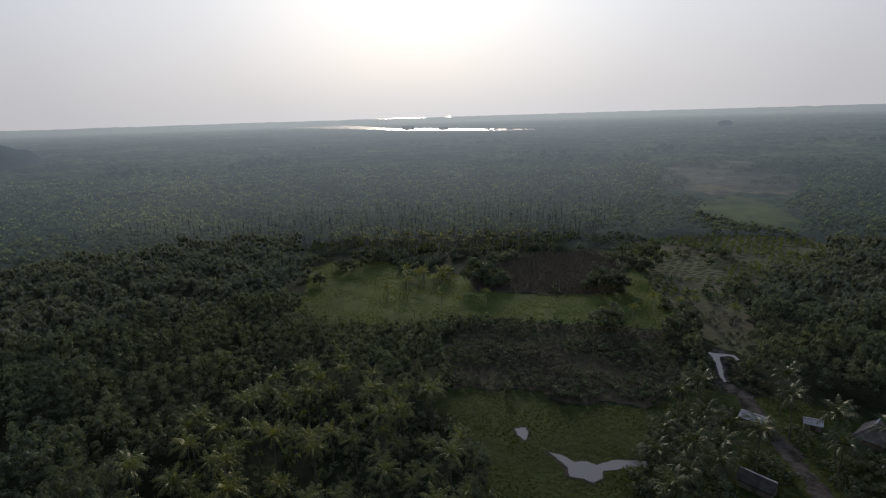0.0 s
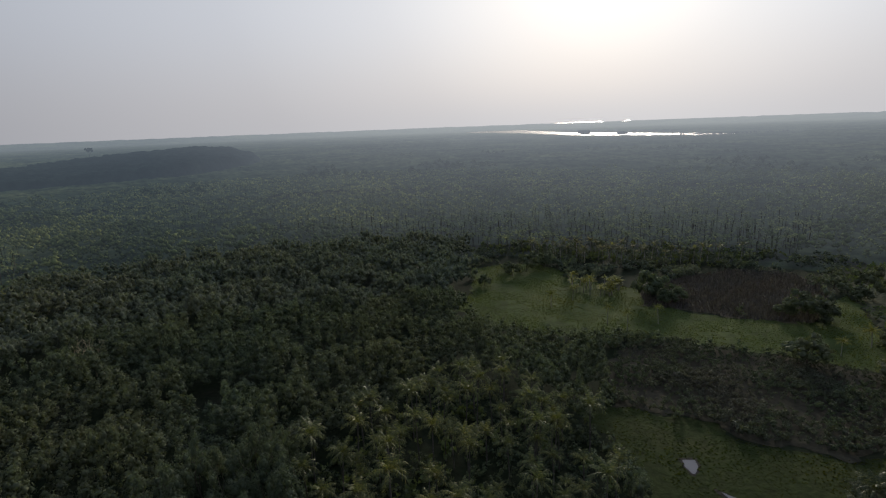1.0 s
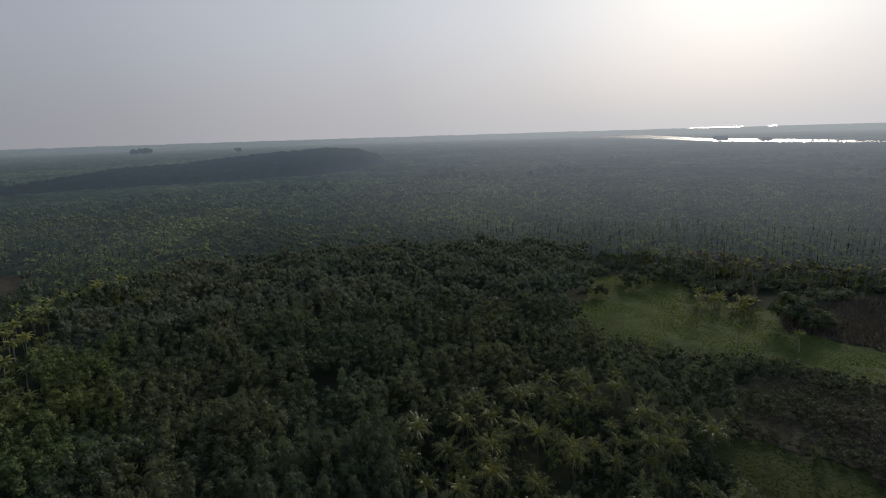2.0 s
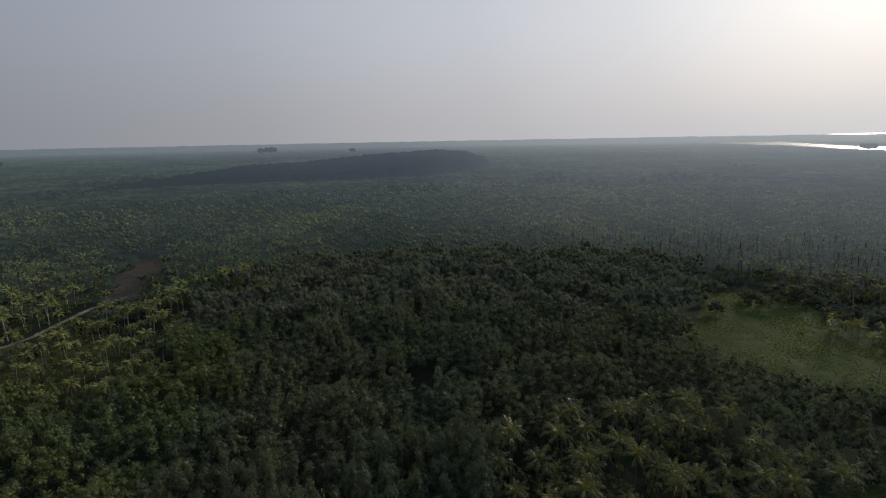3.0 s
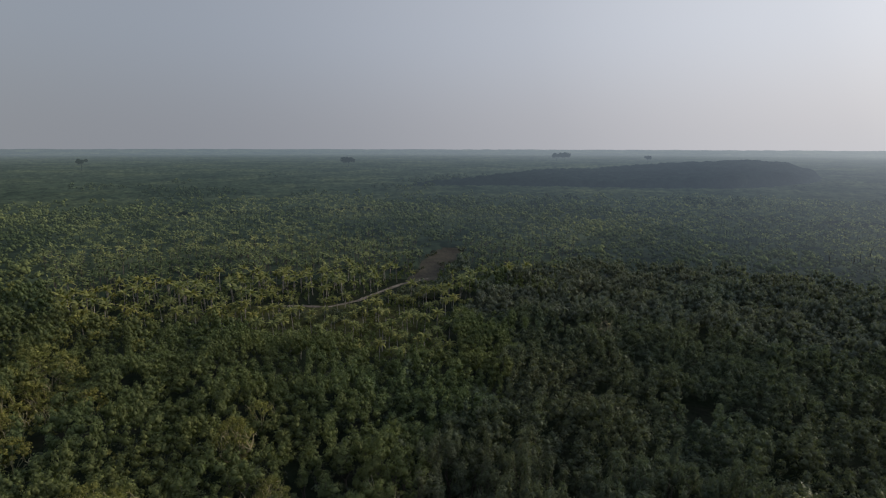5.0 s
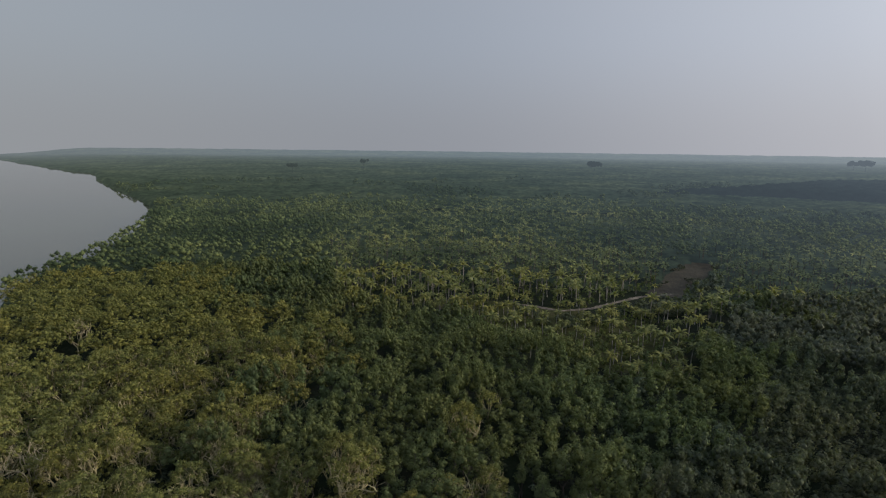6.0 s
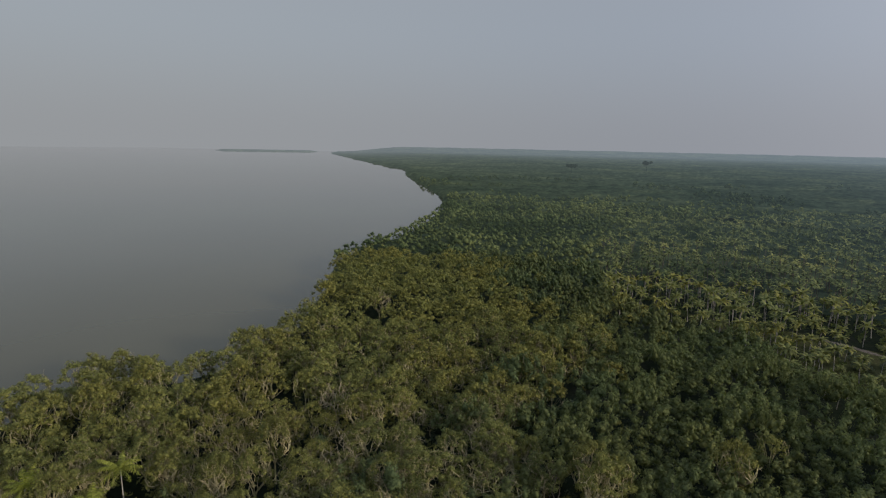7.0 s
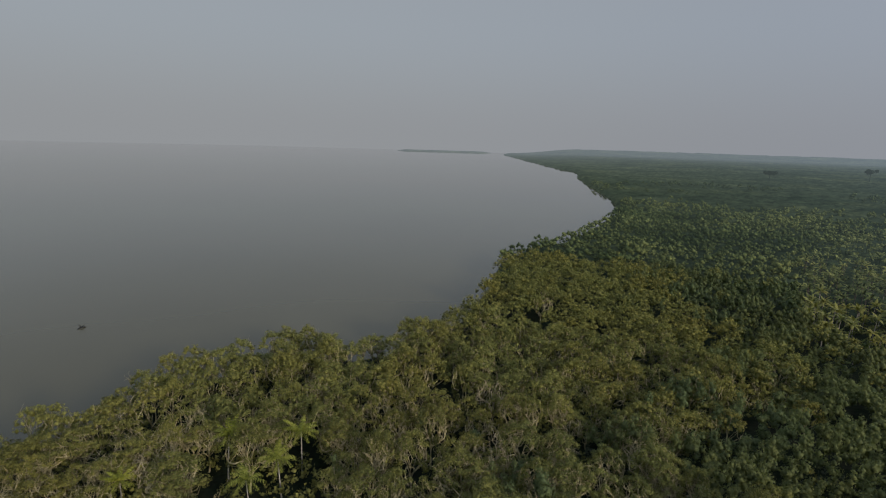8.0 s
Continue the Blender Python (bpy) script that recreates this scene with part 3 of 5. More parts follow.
PUDDLE_LARGE = [(24.6, 108.2), (27, 107), (29.2, 104.2), (32, 104.6), (34.2, 103.2), (38, 104.6), (41, 104.2), (45, 103.4), (44, 101.6), (40, 101.2), (35, 100.8), (33.8, 98.4), (31.6, 97.2), (30, 98.8), (27.2, 99.2), (27.4, 102.6)]
CREEK = [(84.5, 156), (86, 155), (88, 154.2), (91.5, 152.8), (91.6, 149.6), (90.4, 149.4), (90.2, 152), (88, 152.6), (86.2, 152.2), (84.6, 147), (82.4, 142), (80.2, 137), (79.2, 136.4), (80.9, 142), (82.4, 146), (83.6, 149), (84.4, 152.5)]
def grown(poly, by):
    cx, cy = sum(p[0] for p in poly) / len(poly), sum(p[1] for p in poly) / len(poly)
    return [(cx + (x - cx) * by, cy + (y - cy) * by) for x, y in poly]


patch("puddle_bank", grown(PUDDLE_SMALL, 1.35), 0.08, puddle_mud, "dark trodden mud round a small puddle", "mud", 0.5)
patch("puddle_bank", grown(PUDDLE_LARGE, 1.14), 0.08, puddle_mud, "dark trodden mud round a large puddle", "mud", 0.6)
patch("water", PUDDLE_SMALL, 0.12, still_water, "small bright puddle in the grass", "puddle", 0.25)
patch("water", PUDDLE_LARGE, 0.12, still_water, "large shallow puddle in the grassy clearing", "puddle", 0.4)
patch("water", CREEK, 0.16, still_water, "narrow shining creek beside the path", "creek", 0.4)

# ---- far woods: one sheet of crowns out to the horizon ----
def crown_tops(x, y, cell, tall):
    """Rounded crowns on an uneven net, as heights."""
    best = np.zeros(np.shape(x))
    ix, iy = np.floor(x / cell), np.floor(y / cell)
    for dx in (-1, 0, 1):
        for dy in (-1, 0, 1):
            cx, cy = ix + dx, iy + dy
            h = np.sin(cx * 127.1 + cy * 311.7) * 43758.5453
            k = np.sin(cx * 269.5 + cy * 183.3) * 24634.6345
            h, k = h - np.floor(h), k - np.floor(k)
            d = np.hypot(x - (cx + 0.15 + 0.7 * h) * cell, y - (cy + 0.15 + 0.7 * k) * cell) / (cell * (0.6 + 0.3 * k))
            best = np.maximum(best, tall * (0.55 + 0.45 * h) * np.sqrt(np.clip(1 - d * d, 0, 1)))
    return best


RIDGE_YAW = [33.5, 35.8, 36.9, 40.4, 43.8, 47.3, 53.7, 58.8, 63.2, 70.4, 75.0]
RIDGE_BACK = [1400, 1480, 1500, 1500, 1500, 1500, 1320, 1260, 1080, 1020, 990]
RIDGE_FRONT = [1330, 1211, 1150, 1060, 1030, 1000, 985, 1000, 1000, 984, 975]
RIDGE_TOP = [16, 26, 37, 41, 35, 30, 25, 25, 23, 13, 9]


def far_height(x, y):
    r, yaw = np.hypot(x, y), np.degrees(np.arctan2(-x, y))
    tall = 6.5 + 1.5 * wave(x, y, 160, 9) + 1.0 * wave(x, y, 60, 10)
    # low marsh before the lake
    tall = tall * (1 - 0.85 * (smoothstep(1500, 1700, r) * (1 - smoothstep(2350, 2600, r)) * (np.abs(yaw + 1) < 16)))
    base = ground_height(x, y)
    return np.where(open_land(x, y), base - 1.5, base + 0.5 + crown_tops(x, y, 9.0, tall))


def ridge_height(x, y):
    r, yaw = np.hypot(x, y), np.degrees(np.arctan2(-x, y))
    front, back = np.interp(yaw, RIDGE_YAW, RIDGE_FRONT) + 10 * wave(x, y, 25, 11), np.interp(yaw, RIDGE_YAW, RIDGE_BACK)
    share = smoothstep(0, 25, r - front) * (0.7 + 0.3 * np.clip((r - front) / (back - front), 0, 1)) * (1 - smoothstep(0, 40, r - back))
    ends = smoothstep(33.6, 35.2, yaw) * (1 - smoothstep(71, 75, yaw))
    return ground_height(x, y) - 2 + share * ends * (np.interp(yaw, RIDGE_YAW, RIDGE_TOP) - 6 + crown_tops(x, y, 13.0, 9.0))


FAR_FROM = 640.0
rows = [FAR_FROM]
while rows[-1] < 4880:
    rows.append(rows[-1] + 3.6 * (rows[-1] / 700) ** 1.75)
# these sheets of crowns emit their haze themselves
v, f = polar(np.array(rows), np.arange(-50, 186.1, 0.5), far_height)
tagged(new("backdrop", bulk("far_woods", [(v, f, 0)], [hazed_woods_mat])), "hazy blue-grey woods stretching to the horizon", "woods", kind="structure")
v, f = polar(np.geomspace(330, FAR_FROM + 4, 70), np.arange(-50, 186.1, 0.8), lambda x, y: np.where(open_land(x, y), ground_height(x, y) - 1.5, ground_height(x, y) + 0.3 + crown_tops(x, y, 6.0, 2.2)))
tagged(new("backdrop", bulk("far_thicket", [(v, f, 0)], [hazed_woods_mat])), "hazy low thicket under distant palms and trees", "woods", kind="structure")
# the ridge's blue-grey comes from haze painted as emission
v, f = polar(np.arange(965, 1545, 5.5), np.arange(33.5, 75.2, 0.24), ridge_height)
tagged(new("backdrop", bulk("tall_stand", [(v, f, 0)], [hazed_tree_mat])), "dark band of taller forest in the haze", "woods", kind="structure")
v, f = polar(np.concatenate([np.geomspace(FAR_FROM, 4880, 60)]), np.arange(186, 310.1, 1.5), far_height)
tagged(new("backdrop", bulk("far_woods_behind", [(v, f, 0)], [hazed_woods_mat])), "hazy woods and river country behind", "woods", kind="structure")


def near_behind(x, y):
    return np.where(open_land(x, y), ground_height(x, y) - 1.0, ground_height(x, y) + 2.0 + crown_tops(x, y, 6.5, 9.0))


v, f = polar(np.geomspace(6, FAR_FROM, 110), np.arange(188, 310.1, 1.0), near_behind)
v2, f2 = polar(np.geomspace(6, 80, 34), np.arange(-50, 188.1, 1.5), near_behind)
tagged(new("woods_behind", bulk("woods_behind", [(v, f, 0), (v2, f2, 0)], [forest_leaf])), "closed dark green canopy", "woods", kind="stuff")

# a far bar of land across the river
yaws = np.linspace(134.6, 144.2, 60)
v = []
for i, a in enumerate(np.radians(yaws)):
    edge = min(1, i / 5, (59 - i) / 5)
    for r, z in ((4640, -1.0), (4660, 6 * edge + 3 * wave(i * 9.0, 1.0, 11, 3) * edge), (4700, 9 * edge + 3 * wave(i * 7.0, 3.0, 9, 5) * edge), (4780, 10 * edge), (4800, -1.0)):
        v.append((-math.sin(a) * r, math.cos(a) * r, z))
i, j = np.meshgrid(np.arange(59), np.arange(4), indexing="ij")
a = (i * 5 + j).ravel()
tagged(new("backdrop", bulk("far_bar", [(np.array(v), np.stack([a, a + 1, a + 6, a + 5], axis=1), 0)], [hazed_woods_mat])), "thin far strip of wooded shore in haze", "shore", kind="structure")

# the lakes towards the sun
z_lake = 14.0
bm = bmesh.new()
face = bm.faces.new([bm.verts.new((x, y, z_lake)) for x, y in LAKE])
bm.normal_update()
if face.normal.z < 0:
    face.normal_flip()
bmesh.ops.triangulate(bm, faces=[face])
me = bpy.data.meshes.new("lake")
bm.to_mesh(me)
bm.free()
me.materials.append(lake_water)
tagged(new("water", me), "far lake shining under the sun", "lake", kind="structure")
for y0, y1, spots in ((-0.2, 4.9, ((4.9, 0.2),)), (-1.6, -2.5, ((-1.7, -2.4),))):
    for a0, a1 in spots:
        pts = [(-math.sin(radians(a)) * r, math.cos(radians(a)) * r, z) for a, r, z in ((a0, 4700, 51.0), (a1, 4700, 51.0), (a1, 4850, 57.0), (a0 - 0.4, 4850, 57.0))]
        bm = bmesh.new()
        face = bm.faces.new([bm.verts.new(p) for p in pts])
        bm.normal_update()
        if face.normal.z < 0:
            face.normal_flip()
        me = bpy.data.meshes.new("far_pond")
        bm.to_mesh(me)
        bm.free()
        me.materials.append(lake_water)
        tagged(new("water", me), "thin far strip of bright water", "lake", kind="structure")


# ---- kinds of tree ----
OCTA_V = np.array([(1, 0, 0), (-1, 0, 0), (0, 1, 0), (0, -1, 0), (0, 0, 1), (0, 0, -1)], dtype=float)
OCTA_F = np.array([(0, 2, 4), (2, 1, 4), (1, 3, 4), (3, 0, 4), (2, 0, 5), (1, 2, 5), (3, 1, 5), (0, 3, 5)])


def cores(rng, centres, radii, share=0.72, tall=0.8):
    """The dense twiggy hearts of the puffs, lumpy and irregular."""
    n = len(centres)
    v = OCTA_V[None] * (radii[:, None, None] * share * rng.uniform(0.75, 1.15, (n, 6, 1))) * np.array([1, 1, tall])
    a = rng.uniform(0, 6.28, n)
    c, s = np.cos(a)[:, None], np.sin(a)[:, None]
    v = np.stack([v[:, :, 0] * c - v[:, :, 1] * s, v[:, :, 0] * s + v[:, :, 1] * c, v[:, :, 2]], axis=-1) + np.asarray(centres)[:, None]
    return v.reshape(-1, 3), (OCTA_F[None] + (np.arange(n) * 6)[:, None, None]).reshape(-1, 3)


def dome(rng, puffs, spread, height, uneven=0.6, drop=0.4):
    """Where the puffs of a crown sit: an uneven dome."""
    a = np.arange(puffs) * 2.4 + rng.uniform(0, 6)
    r = spread * np.sqrt((np.arange(puffs) + 0.3) / puffs) * rng.uniform(0.85, 1.12, puffs)
    z = height * (0.94 - drop * (r / spread) ** 2) + rng.normal(size=puffs) * uneven
    return np.stack([np.cos(a) * r * rng.uniform(0.9, 1.1), np.sin(a) * r, z], axis=1)


def make_tree(seed, height=12.0, puffs=27, leaf_count=64, leaf=0.23, spread=3.9, thin=1.0, puff=1.0, hub_at=0.66, boughs=6):
    """Trunk, limbs and crown of a broad-leaved tree, as blocks of vertices and faces."""
    rng = np.random.default_rng(seed)
    fork = np.array([rng.normal() * 0.3, rng.normal() * 0.3, height * rng.uniform(0.3, 0.4)])
    trunk = tube([(0, 0, -0.4), fork * 0.5 + rng.normal(size=3) * (0.12, 0.12, 0), fork], [0.25, 0.19, 0.16], 6)
    tips = dome(rng, puffs, spread, height, 0.9)
    bare = rng.uniform(size=len(tips)) > thin
    n = boughs
    yaw = np.arctan2(tips[:, 1], tips[:, 0])
    sector = np.floor((yaw + np.pi) / (2 * np.pi) * n).astype(int) % n
    limbs = []
    for k in range(n):
        a = -np.pi + 2 * np.pi * (k + 0.5 + rng.uniform(-0.2, 0.2)) / n
        reach = spread * rng.uniform(0.42, 0.62)
        hub = np.array([np.cos(a) * reach, np.sin(a) * reach, height * (hub_at + rng.uniform(-0.05, 0.05))])
        mid = fork + (hub - fork) * 0.5 + np.array([np.cos(a), np.sin(a), -0.5]) * 0.35 + rng.normal(size=3) * 0.3
        blocks = [tube([fork - (0, 0, 0.3), mid, hub], [0.12, 0.085, 0.065], 5)]
        for i in np.flatnonzero(sector == k):
            tip = tips[i]
            start = hub + (mid - hub) * rng.uniform(0, 0.35)
            bend = start + (tip - start) * 0.5 + rng.normal(size=3) * (0.5, 0.5, 0.3)
            end = tip + (tip - hub) * (0.2 if bare[i] else 0.08)
            blocks.append(tube([start, bend, end], [0.065, 0.05, 0.025], 4))
            if bare[i]:
                # a bare end forks into a few crooked twigs that stand out of the leaves
                for _ in range(3):
                    blocks.append(tube([bend + (end - bend) * rng.uniform(0.3, 0.9), end + rng.normal(size=3) * 0.3, end + rng.normal(size=3) * (0.7, 0.7, 0.4) + (0, 0, 0.3)], [0.045, 0.032, 0.016], 3))
        limbs.append(join(blocks))
    keep = tips[~bare]
    radii = rng.uniform(0.9, 1.6, len(keep)) * puff * spread / 3.9
    crown = leaves_on(rng, keep + (0, 0, 0.15), radii, leaf_count, leaf, 0.35, 1.35)
    return trunk, limbs, crown, cores(rng, keep - (0, 0, 0.2), radii, 0.7, 1.1)


def crooked(rng, a, b, bends, sway):
    """A winding line from a to b."""
    t = np.linspace(0, 1, bends + 2)[:, None]
    line = a + (b - a) * t
    line[1:-1] += rng.normal(size=(bends, 3)) * sway * np.linalg.norm(b - a)
    return line


def fans(rng, spread, height, count, arms, feet=None):
    """Forked boughs on the flanks of a crown: each rises from one foot and spreads into winding arms."""
    out = []
    for i, a in enumerate(rng.uniform(0, 6.28, count)):
        if feet is None:
            foot = np.array([math.cos(a) * spread * 0.55, math.sin(a) * spread * 0.55, height * rng.uniform(0.36, 0.48)])
        else:
            foot = feet[i % len(feet)]
            a = math.atan2(foot[1], foot[0])
        b = a + rng.normal() * 0.15
        knee = np.array([math.cos(b) * spread * 0.95, math.sin(b) * spread * 0.95, height * rng.uniform(0.52, 0.62)])
        fan = [(np.array([foot, (foot + knee) / 2 + rng.normal(size=3) * 0.2, knee]), [0.14, 0.13, 0.115])]
        for k in range(arms):
            c = b + (k - (arms - 1) / 2) * rng.uniform(0.45, 0.8) + rng.normal() * 0.1
            rise = rng.uniform(0.66, 0.9)
            reach = spread * (1.06 - 0.45 * (rise - 0.6) / 0.35)
            end = np.array([math.cos(c) * reach, math.sin(c) * reach, height * rise])
            line = crooked(rng, knee, end, 2, 0.13)
            fan.append((line, [0.105, 0.09, 0.07, 0.035]))
            fan.append((crooked(rng, line[2], end + rng.normal(size=3) * 0.9, 1, 0.2), [0.05, 0.04, 0.02]))
        out.append(fan)
    return out


def make_mangrove(seed, height=12.0, spread=4.1, puffs=34, leaf_count=86, leaf=0.15, bare_share=0.16):
    """A spreading mangrove: winding pale limbs, the leaves in flat sprays at the ends of the branches."""
    rng = np.random.default_rng(seed)
    fork = np.array([rng.normal() * 0.3, rng.normal() * 0.3, height * rng.uniform(0.24, 0.34)])
    trunk = tube([(0, 0, -0.4), fork * 0.5 + rng.normal(size=3) * (0.2, 0.2, 0), fork], [0.26, 0.2, 0.17], 6)
    high = int(puffs * 0.82)
    tips = dome(rng, high, spread, height, 0.5, 0.3)
    # lower sprays on the flanks
    low = puffs - high
    a = np.arange(low) * 2.4 + rng.uniform(0, 6)
    tips = np.concatenate([tips, np.stack([np.cos(a) * spread * rng.uniform(0.6, 1.02, low), np.sin(a) * spread * rng.uniform(0.6, 1.02, low), height * rng.uniform(0.34, 0.62, low)], axis=1)])
    bare = rng.uniform(size=puffs) < bare_share
    n, feet = 5, []
    sector = np.floor((np.arctan2(tips[:, 1], tips[:, 0]) + np.pi) / (2 * np.pi) * n).astype(int) % n
    limbs = []
    for k in range(n):
        a = -np.pi + 2 * np.pi * (k + 0.5 + rng.uniform(-0.2, 0.2)) / n
        reach = spread * rng.uniform(0.62, 0.8)
        hub = np.array([np.cos(a) * reach, np.sin(a) * reach, height * rng.uniform(0.66, 0.78)])
        line = crooked(rng, fork - (0, 0, 0.3), hub, 3, 0.07)
        feet.append(line[2])
        blocks = [tube(line, [0.14, 0.12, 0.105, 0.09, 0.075], 5)]
        for i in np.flatnonzero(sector == k):
            tip = tips[i]
            at = line[2 + int(rng.integers(3))] if tip[2] > height * 0.64 else line[1 + int(rng.integers(2))]
            end = tip + (tip - at) * (0.18 if bare[i] else -0.05)
            twig = crooked(rng, at, end, 2, 0.11)
            blocks.append(tube(twig, [0.075, 0.065, 0.05, 0.025], 4))
            for _ in range(2 if bare[i] else 0):
                side = end + rng.normal(size=3) * (1.0, 1.0, 0.6) + (0, 0, 0.2)
                blocks.append(tube(crooked(rng, twig[2], side, 1, 0.15), [0.055, 0.045, 0.02], 3))
        limbs.append(join(blocks))
    # winding boughs that spring from the limbs and fork upwards over the outside of the crown
    for fan in fans(rng, spread, height, 3, 3, feet):
        limbs.append(join([tube(line, thick, 4) for line, thick in fan]))
    keep = tips[~bare]
    radii = rng.uniform(0.7, 1.1, len(keep))
    crown = leaves_on(rng, keep + (0, 0, 0.2), radii, leaf_count, leaf, 0.5, 0.7)
    return trunk, limbs, crown, cores(rng, keep + (0, 0, 0.1), radii, 0.45)


def tree_thing(name, seed, leaf_mat, bark, label, **kw):
    trunk, limbs, crown, hearts = make_mangrove(seed, **kw) if name == "mangrove_tree" else make_tree(seed, **kw)
    root = new(name)
    part_mesh("trunk", smooth(bulk("trunk", [(*trunk, 0)], [bark])), root)
    for limb in limbs:
        part_mesh("limb", smooth(bulk("limb", [(*limb, 0)], [bark])), root)
    part_mesh("crown", bulk("crown", [(*crown, 0), (*hearts, 0)], [leaf_mat]), root)
    return tagged(root, label, "tree", "trees of the wood")


def puff_tree(seed, puffs, leaf_count, leaf, height=12.0, spread=3.9, limbs=True, puff=1.15, core=0.6, tall=0.8):
    """A lighter tree for the deeper wood: leaves, their hearts, and a few limbs as slim blades."""
    rng = np.random.default_rng(seed)
    tips = dome(rng, puffs, spread, height)
    radii = rng.uniform(0.8, 1.4, puffs) * puff
    wood = []
    if limbs:
        for tip in tips[:: max(1, puffs // 8)]:
            foot = np.array([0, 0, height * 0.3])
            side = np.cross(tip - foot, rng.normal(size=3))
            side *= 0.08 / np.linalg.norm(side)
            mid = (foot + tip) / 2 + rng.normal(size=3) * 0.3
            wood.append((np.array([foot - side, foot + side, mid + side * 0.8, mid - side * 0.8]), np.array([[0, 1, 2, 3]])))
            wood.append((np.array([mid - side * 0.8, mid + side * 0.8, tip + side * 0.3, tip - side * 0.3]), np.array([[0, 1, 2, 3]])))
        for fan in fans(rng, spread * 1.04, height, 3, 2):
            wood += [tube(line, thick, 3) for line, thick in fan]
        wood.append((np.array([(-0.16, 0, -0.4), (0.16, 0, -0.4), (0.12, 0, height * 0.4), (-0.12, 0, height * 0.4)]), np.array([[0, 1, 2, 3]])))
    return leaves_on(rng, tips, radii, leaf_count, leaf, 0.35, tall), cores(rng, tips - (0, 0, 0.25), radii, core, tall), (join(wood) if wood else None)


def strip_frond(length, rise, droop, detail, wide=0.18):
    """A frond far off: two drooping strips along a bent rib."""
    t = np.linspace(0, 1, detail)
    ang = rise - droop * t ** 1.3
    seg = length / (detail - 1)
    x = np.concatenate([[0], np.cumsum(np.cos(ang[:-1]) * seg)])
    z = np.concatenate([[0], np.cumsum(np.sin(ang[:-1]) * seg)])
    w = length * wide * np.sin(np.pi * (0.12 + 0.83 * t))
    v = np.concatenate([np.stack([x, 0 * x, z], 1), np.stack([x, w, z - w * 0.6], 1), np.stack([x, -w, z - w * 0.6], 1)])
    i = np.arange(detail - 1)
    f = np.concatenate([np.stack([i, i + 1, i + detail + 1, i + detail], 1), np.stack([i, i + 2 * detail, i + 2 * detail + 1, i + 1], 1)])
    return v, f


def frond(rng, length, rise, droop, leaflets, detail=6):
    """One palm frond that springs along +x and bends down: a ribbed midrib with hanging leaflets."""
    t = np.linspace(0, 1, detail)
    ang = rise - droop * t ** 1.3
    seg = length / (detail - 1)
    x = np.concatenate([[0], np.cumsum(np.cos(ang[:-1]) * seg)])
    z = np.concatenate([[0], np.cumsum(np.sin(ang[:-1]) * seg)])
    rib = np.stack([x, np.zeros(detail), z], axis=1)
    w = 0.05 * (1 - 0.8 * t)
    v = [np.concatenate([rib + np.stack([0 * w, w, 0 * w], 1), rib + np.stack([0 * w, -w, 0 * w], 1)])]
    i = np.arange(detail - 1)
    f = [np.stack([i, i + detail, i + detail + 1, i + 1], axis=1)]
    at = 2 * detail
    for s in (-1, 1):
        for k in range(leaflets):
            u = 0.12 + 0.86 * k / (leaflets - 1)
            p = np.array([np.interp(u, t, x), 0, np.interp(u, t, z)])
            a = np.interp(u, t, ang)
            ln = length * 0.27 * (math.sin(math.pi * min(1, u * 0.85 + 0.12))) ** 0.6 * rng.uniform(0.85, 1.1)
            ahead = np.array([math.cos(a), 0, math.sin(a)])
            tip = p + ahead * ln * 0.45 + np.array([0, s, 0]) * ln * 0.72 + np.array([0, 0, -1]) * ln * rng.uniform(0.3, 0.6)
            half = ahead * length * max(0.02, 0.27 / leaflets)
            mid = (p + tip) / 2 + np.array([0, 0, 0.08 * ln])
            v.append(np.array([p - half, p + half, mid + half * 1.1, tip]))
            f.append(np.array([[0, 1, 2, 3]]) + at)
            at += 4
    return np.concatenate(v), np.concatenate(f)


def turned(v, yaw, tilt=0.0):
    c, s = math.cos(yaw), math.sin(yaw)
    return np.stack([v[:, 0] * c - v[:, 1] * s, v[:, 0] * s + v[:, 1] * c, v[:, 2]], axis=1)


def make_palm(seed, height, length, count, leaflets, lean=0.6, detail=6):
    rng = np.random.default_rng(seed)
    a = rng.uniform(0, 6.28)
    top = np.array([math.cos(a) * lean, math.sin(a) * lean, height])
    trunk = tube([(0, 0, -0.3), top * (0.25, 0.25, 0.33), top * (0.6, 0.6, 0.66), top], [0.2, 0.15, 0.13, 0.11], 6)
    fronds = []
    for k in range(count):
        level = k / count
        v, f = frond(rng, length * rng.uniform(0.85, 1.1), 1.2 - 1.25 * level + rng.normal() * 0.12, 1.15 + 0.4 * level, leaflets, detail)
        fronds.append((turned(v, k * 2.4 + rng.normal() * 0.15) + top, f))
    return trunk, fronds


def top_of(trunk):
    return trunk[0][-6:].mean(axis=0)


def palm_thing(seed, height, length, count, label, leaflets=12, split=True, leaf_mat=None, bark=None):
    trunk, fronds = make_palm(seed, height, length, count, leaflets)
    root = new("coconut_palm")
    part_mesh("trunk", smooth(bulk("trunk", [(*trunk, 0)], [bark or palm_bark])), root)
    if split:
        for fr in fronds:
            part_mesh("frond", bulk("frond", [(*fr, 0)], [leaf_mat or palm_leaf]), root)
    else:
        rng = np.random.default_rng(seed)
        fronds = [(turned(v, k * 2.4 + float(rng.normal()) * 0.15) + top_of(trunk), f) for k in range(count)
                  for v, f in [strip_frond(length * rng.uniform(0.85, 1.1), 1.15 - 1.2 * k / count, 1.9 + 0.5 * k / count, 5, 0.13)]]
        part_mesh("crown", bulk("crown", [(*join(fronds), 0)], [leaf_mat or palm_leaf]), root)
    return tagged(root, label, "palm", "coconut palms")


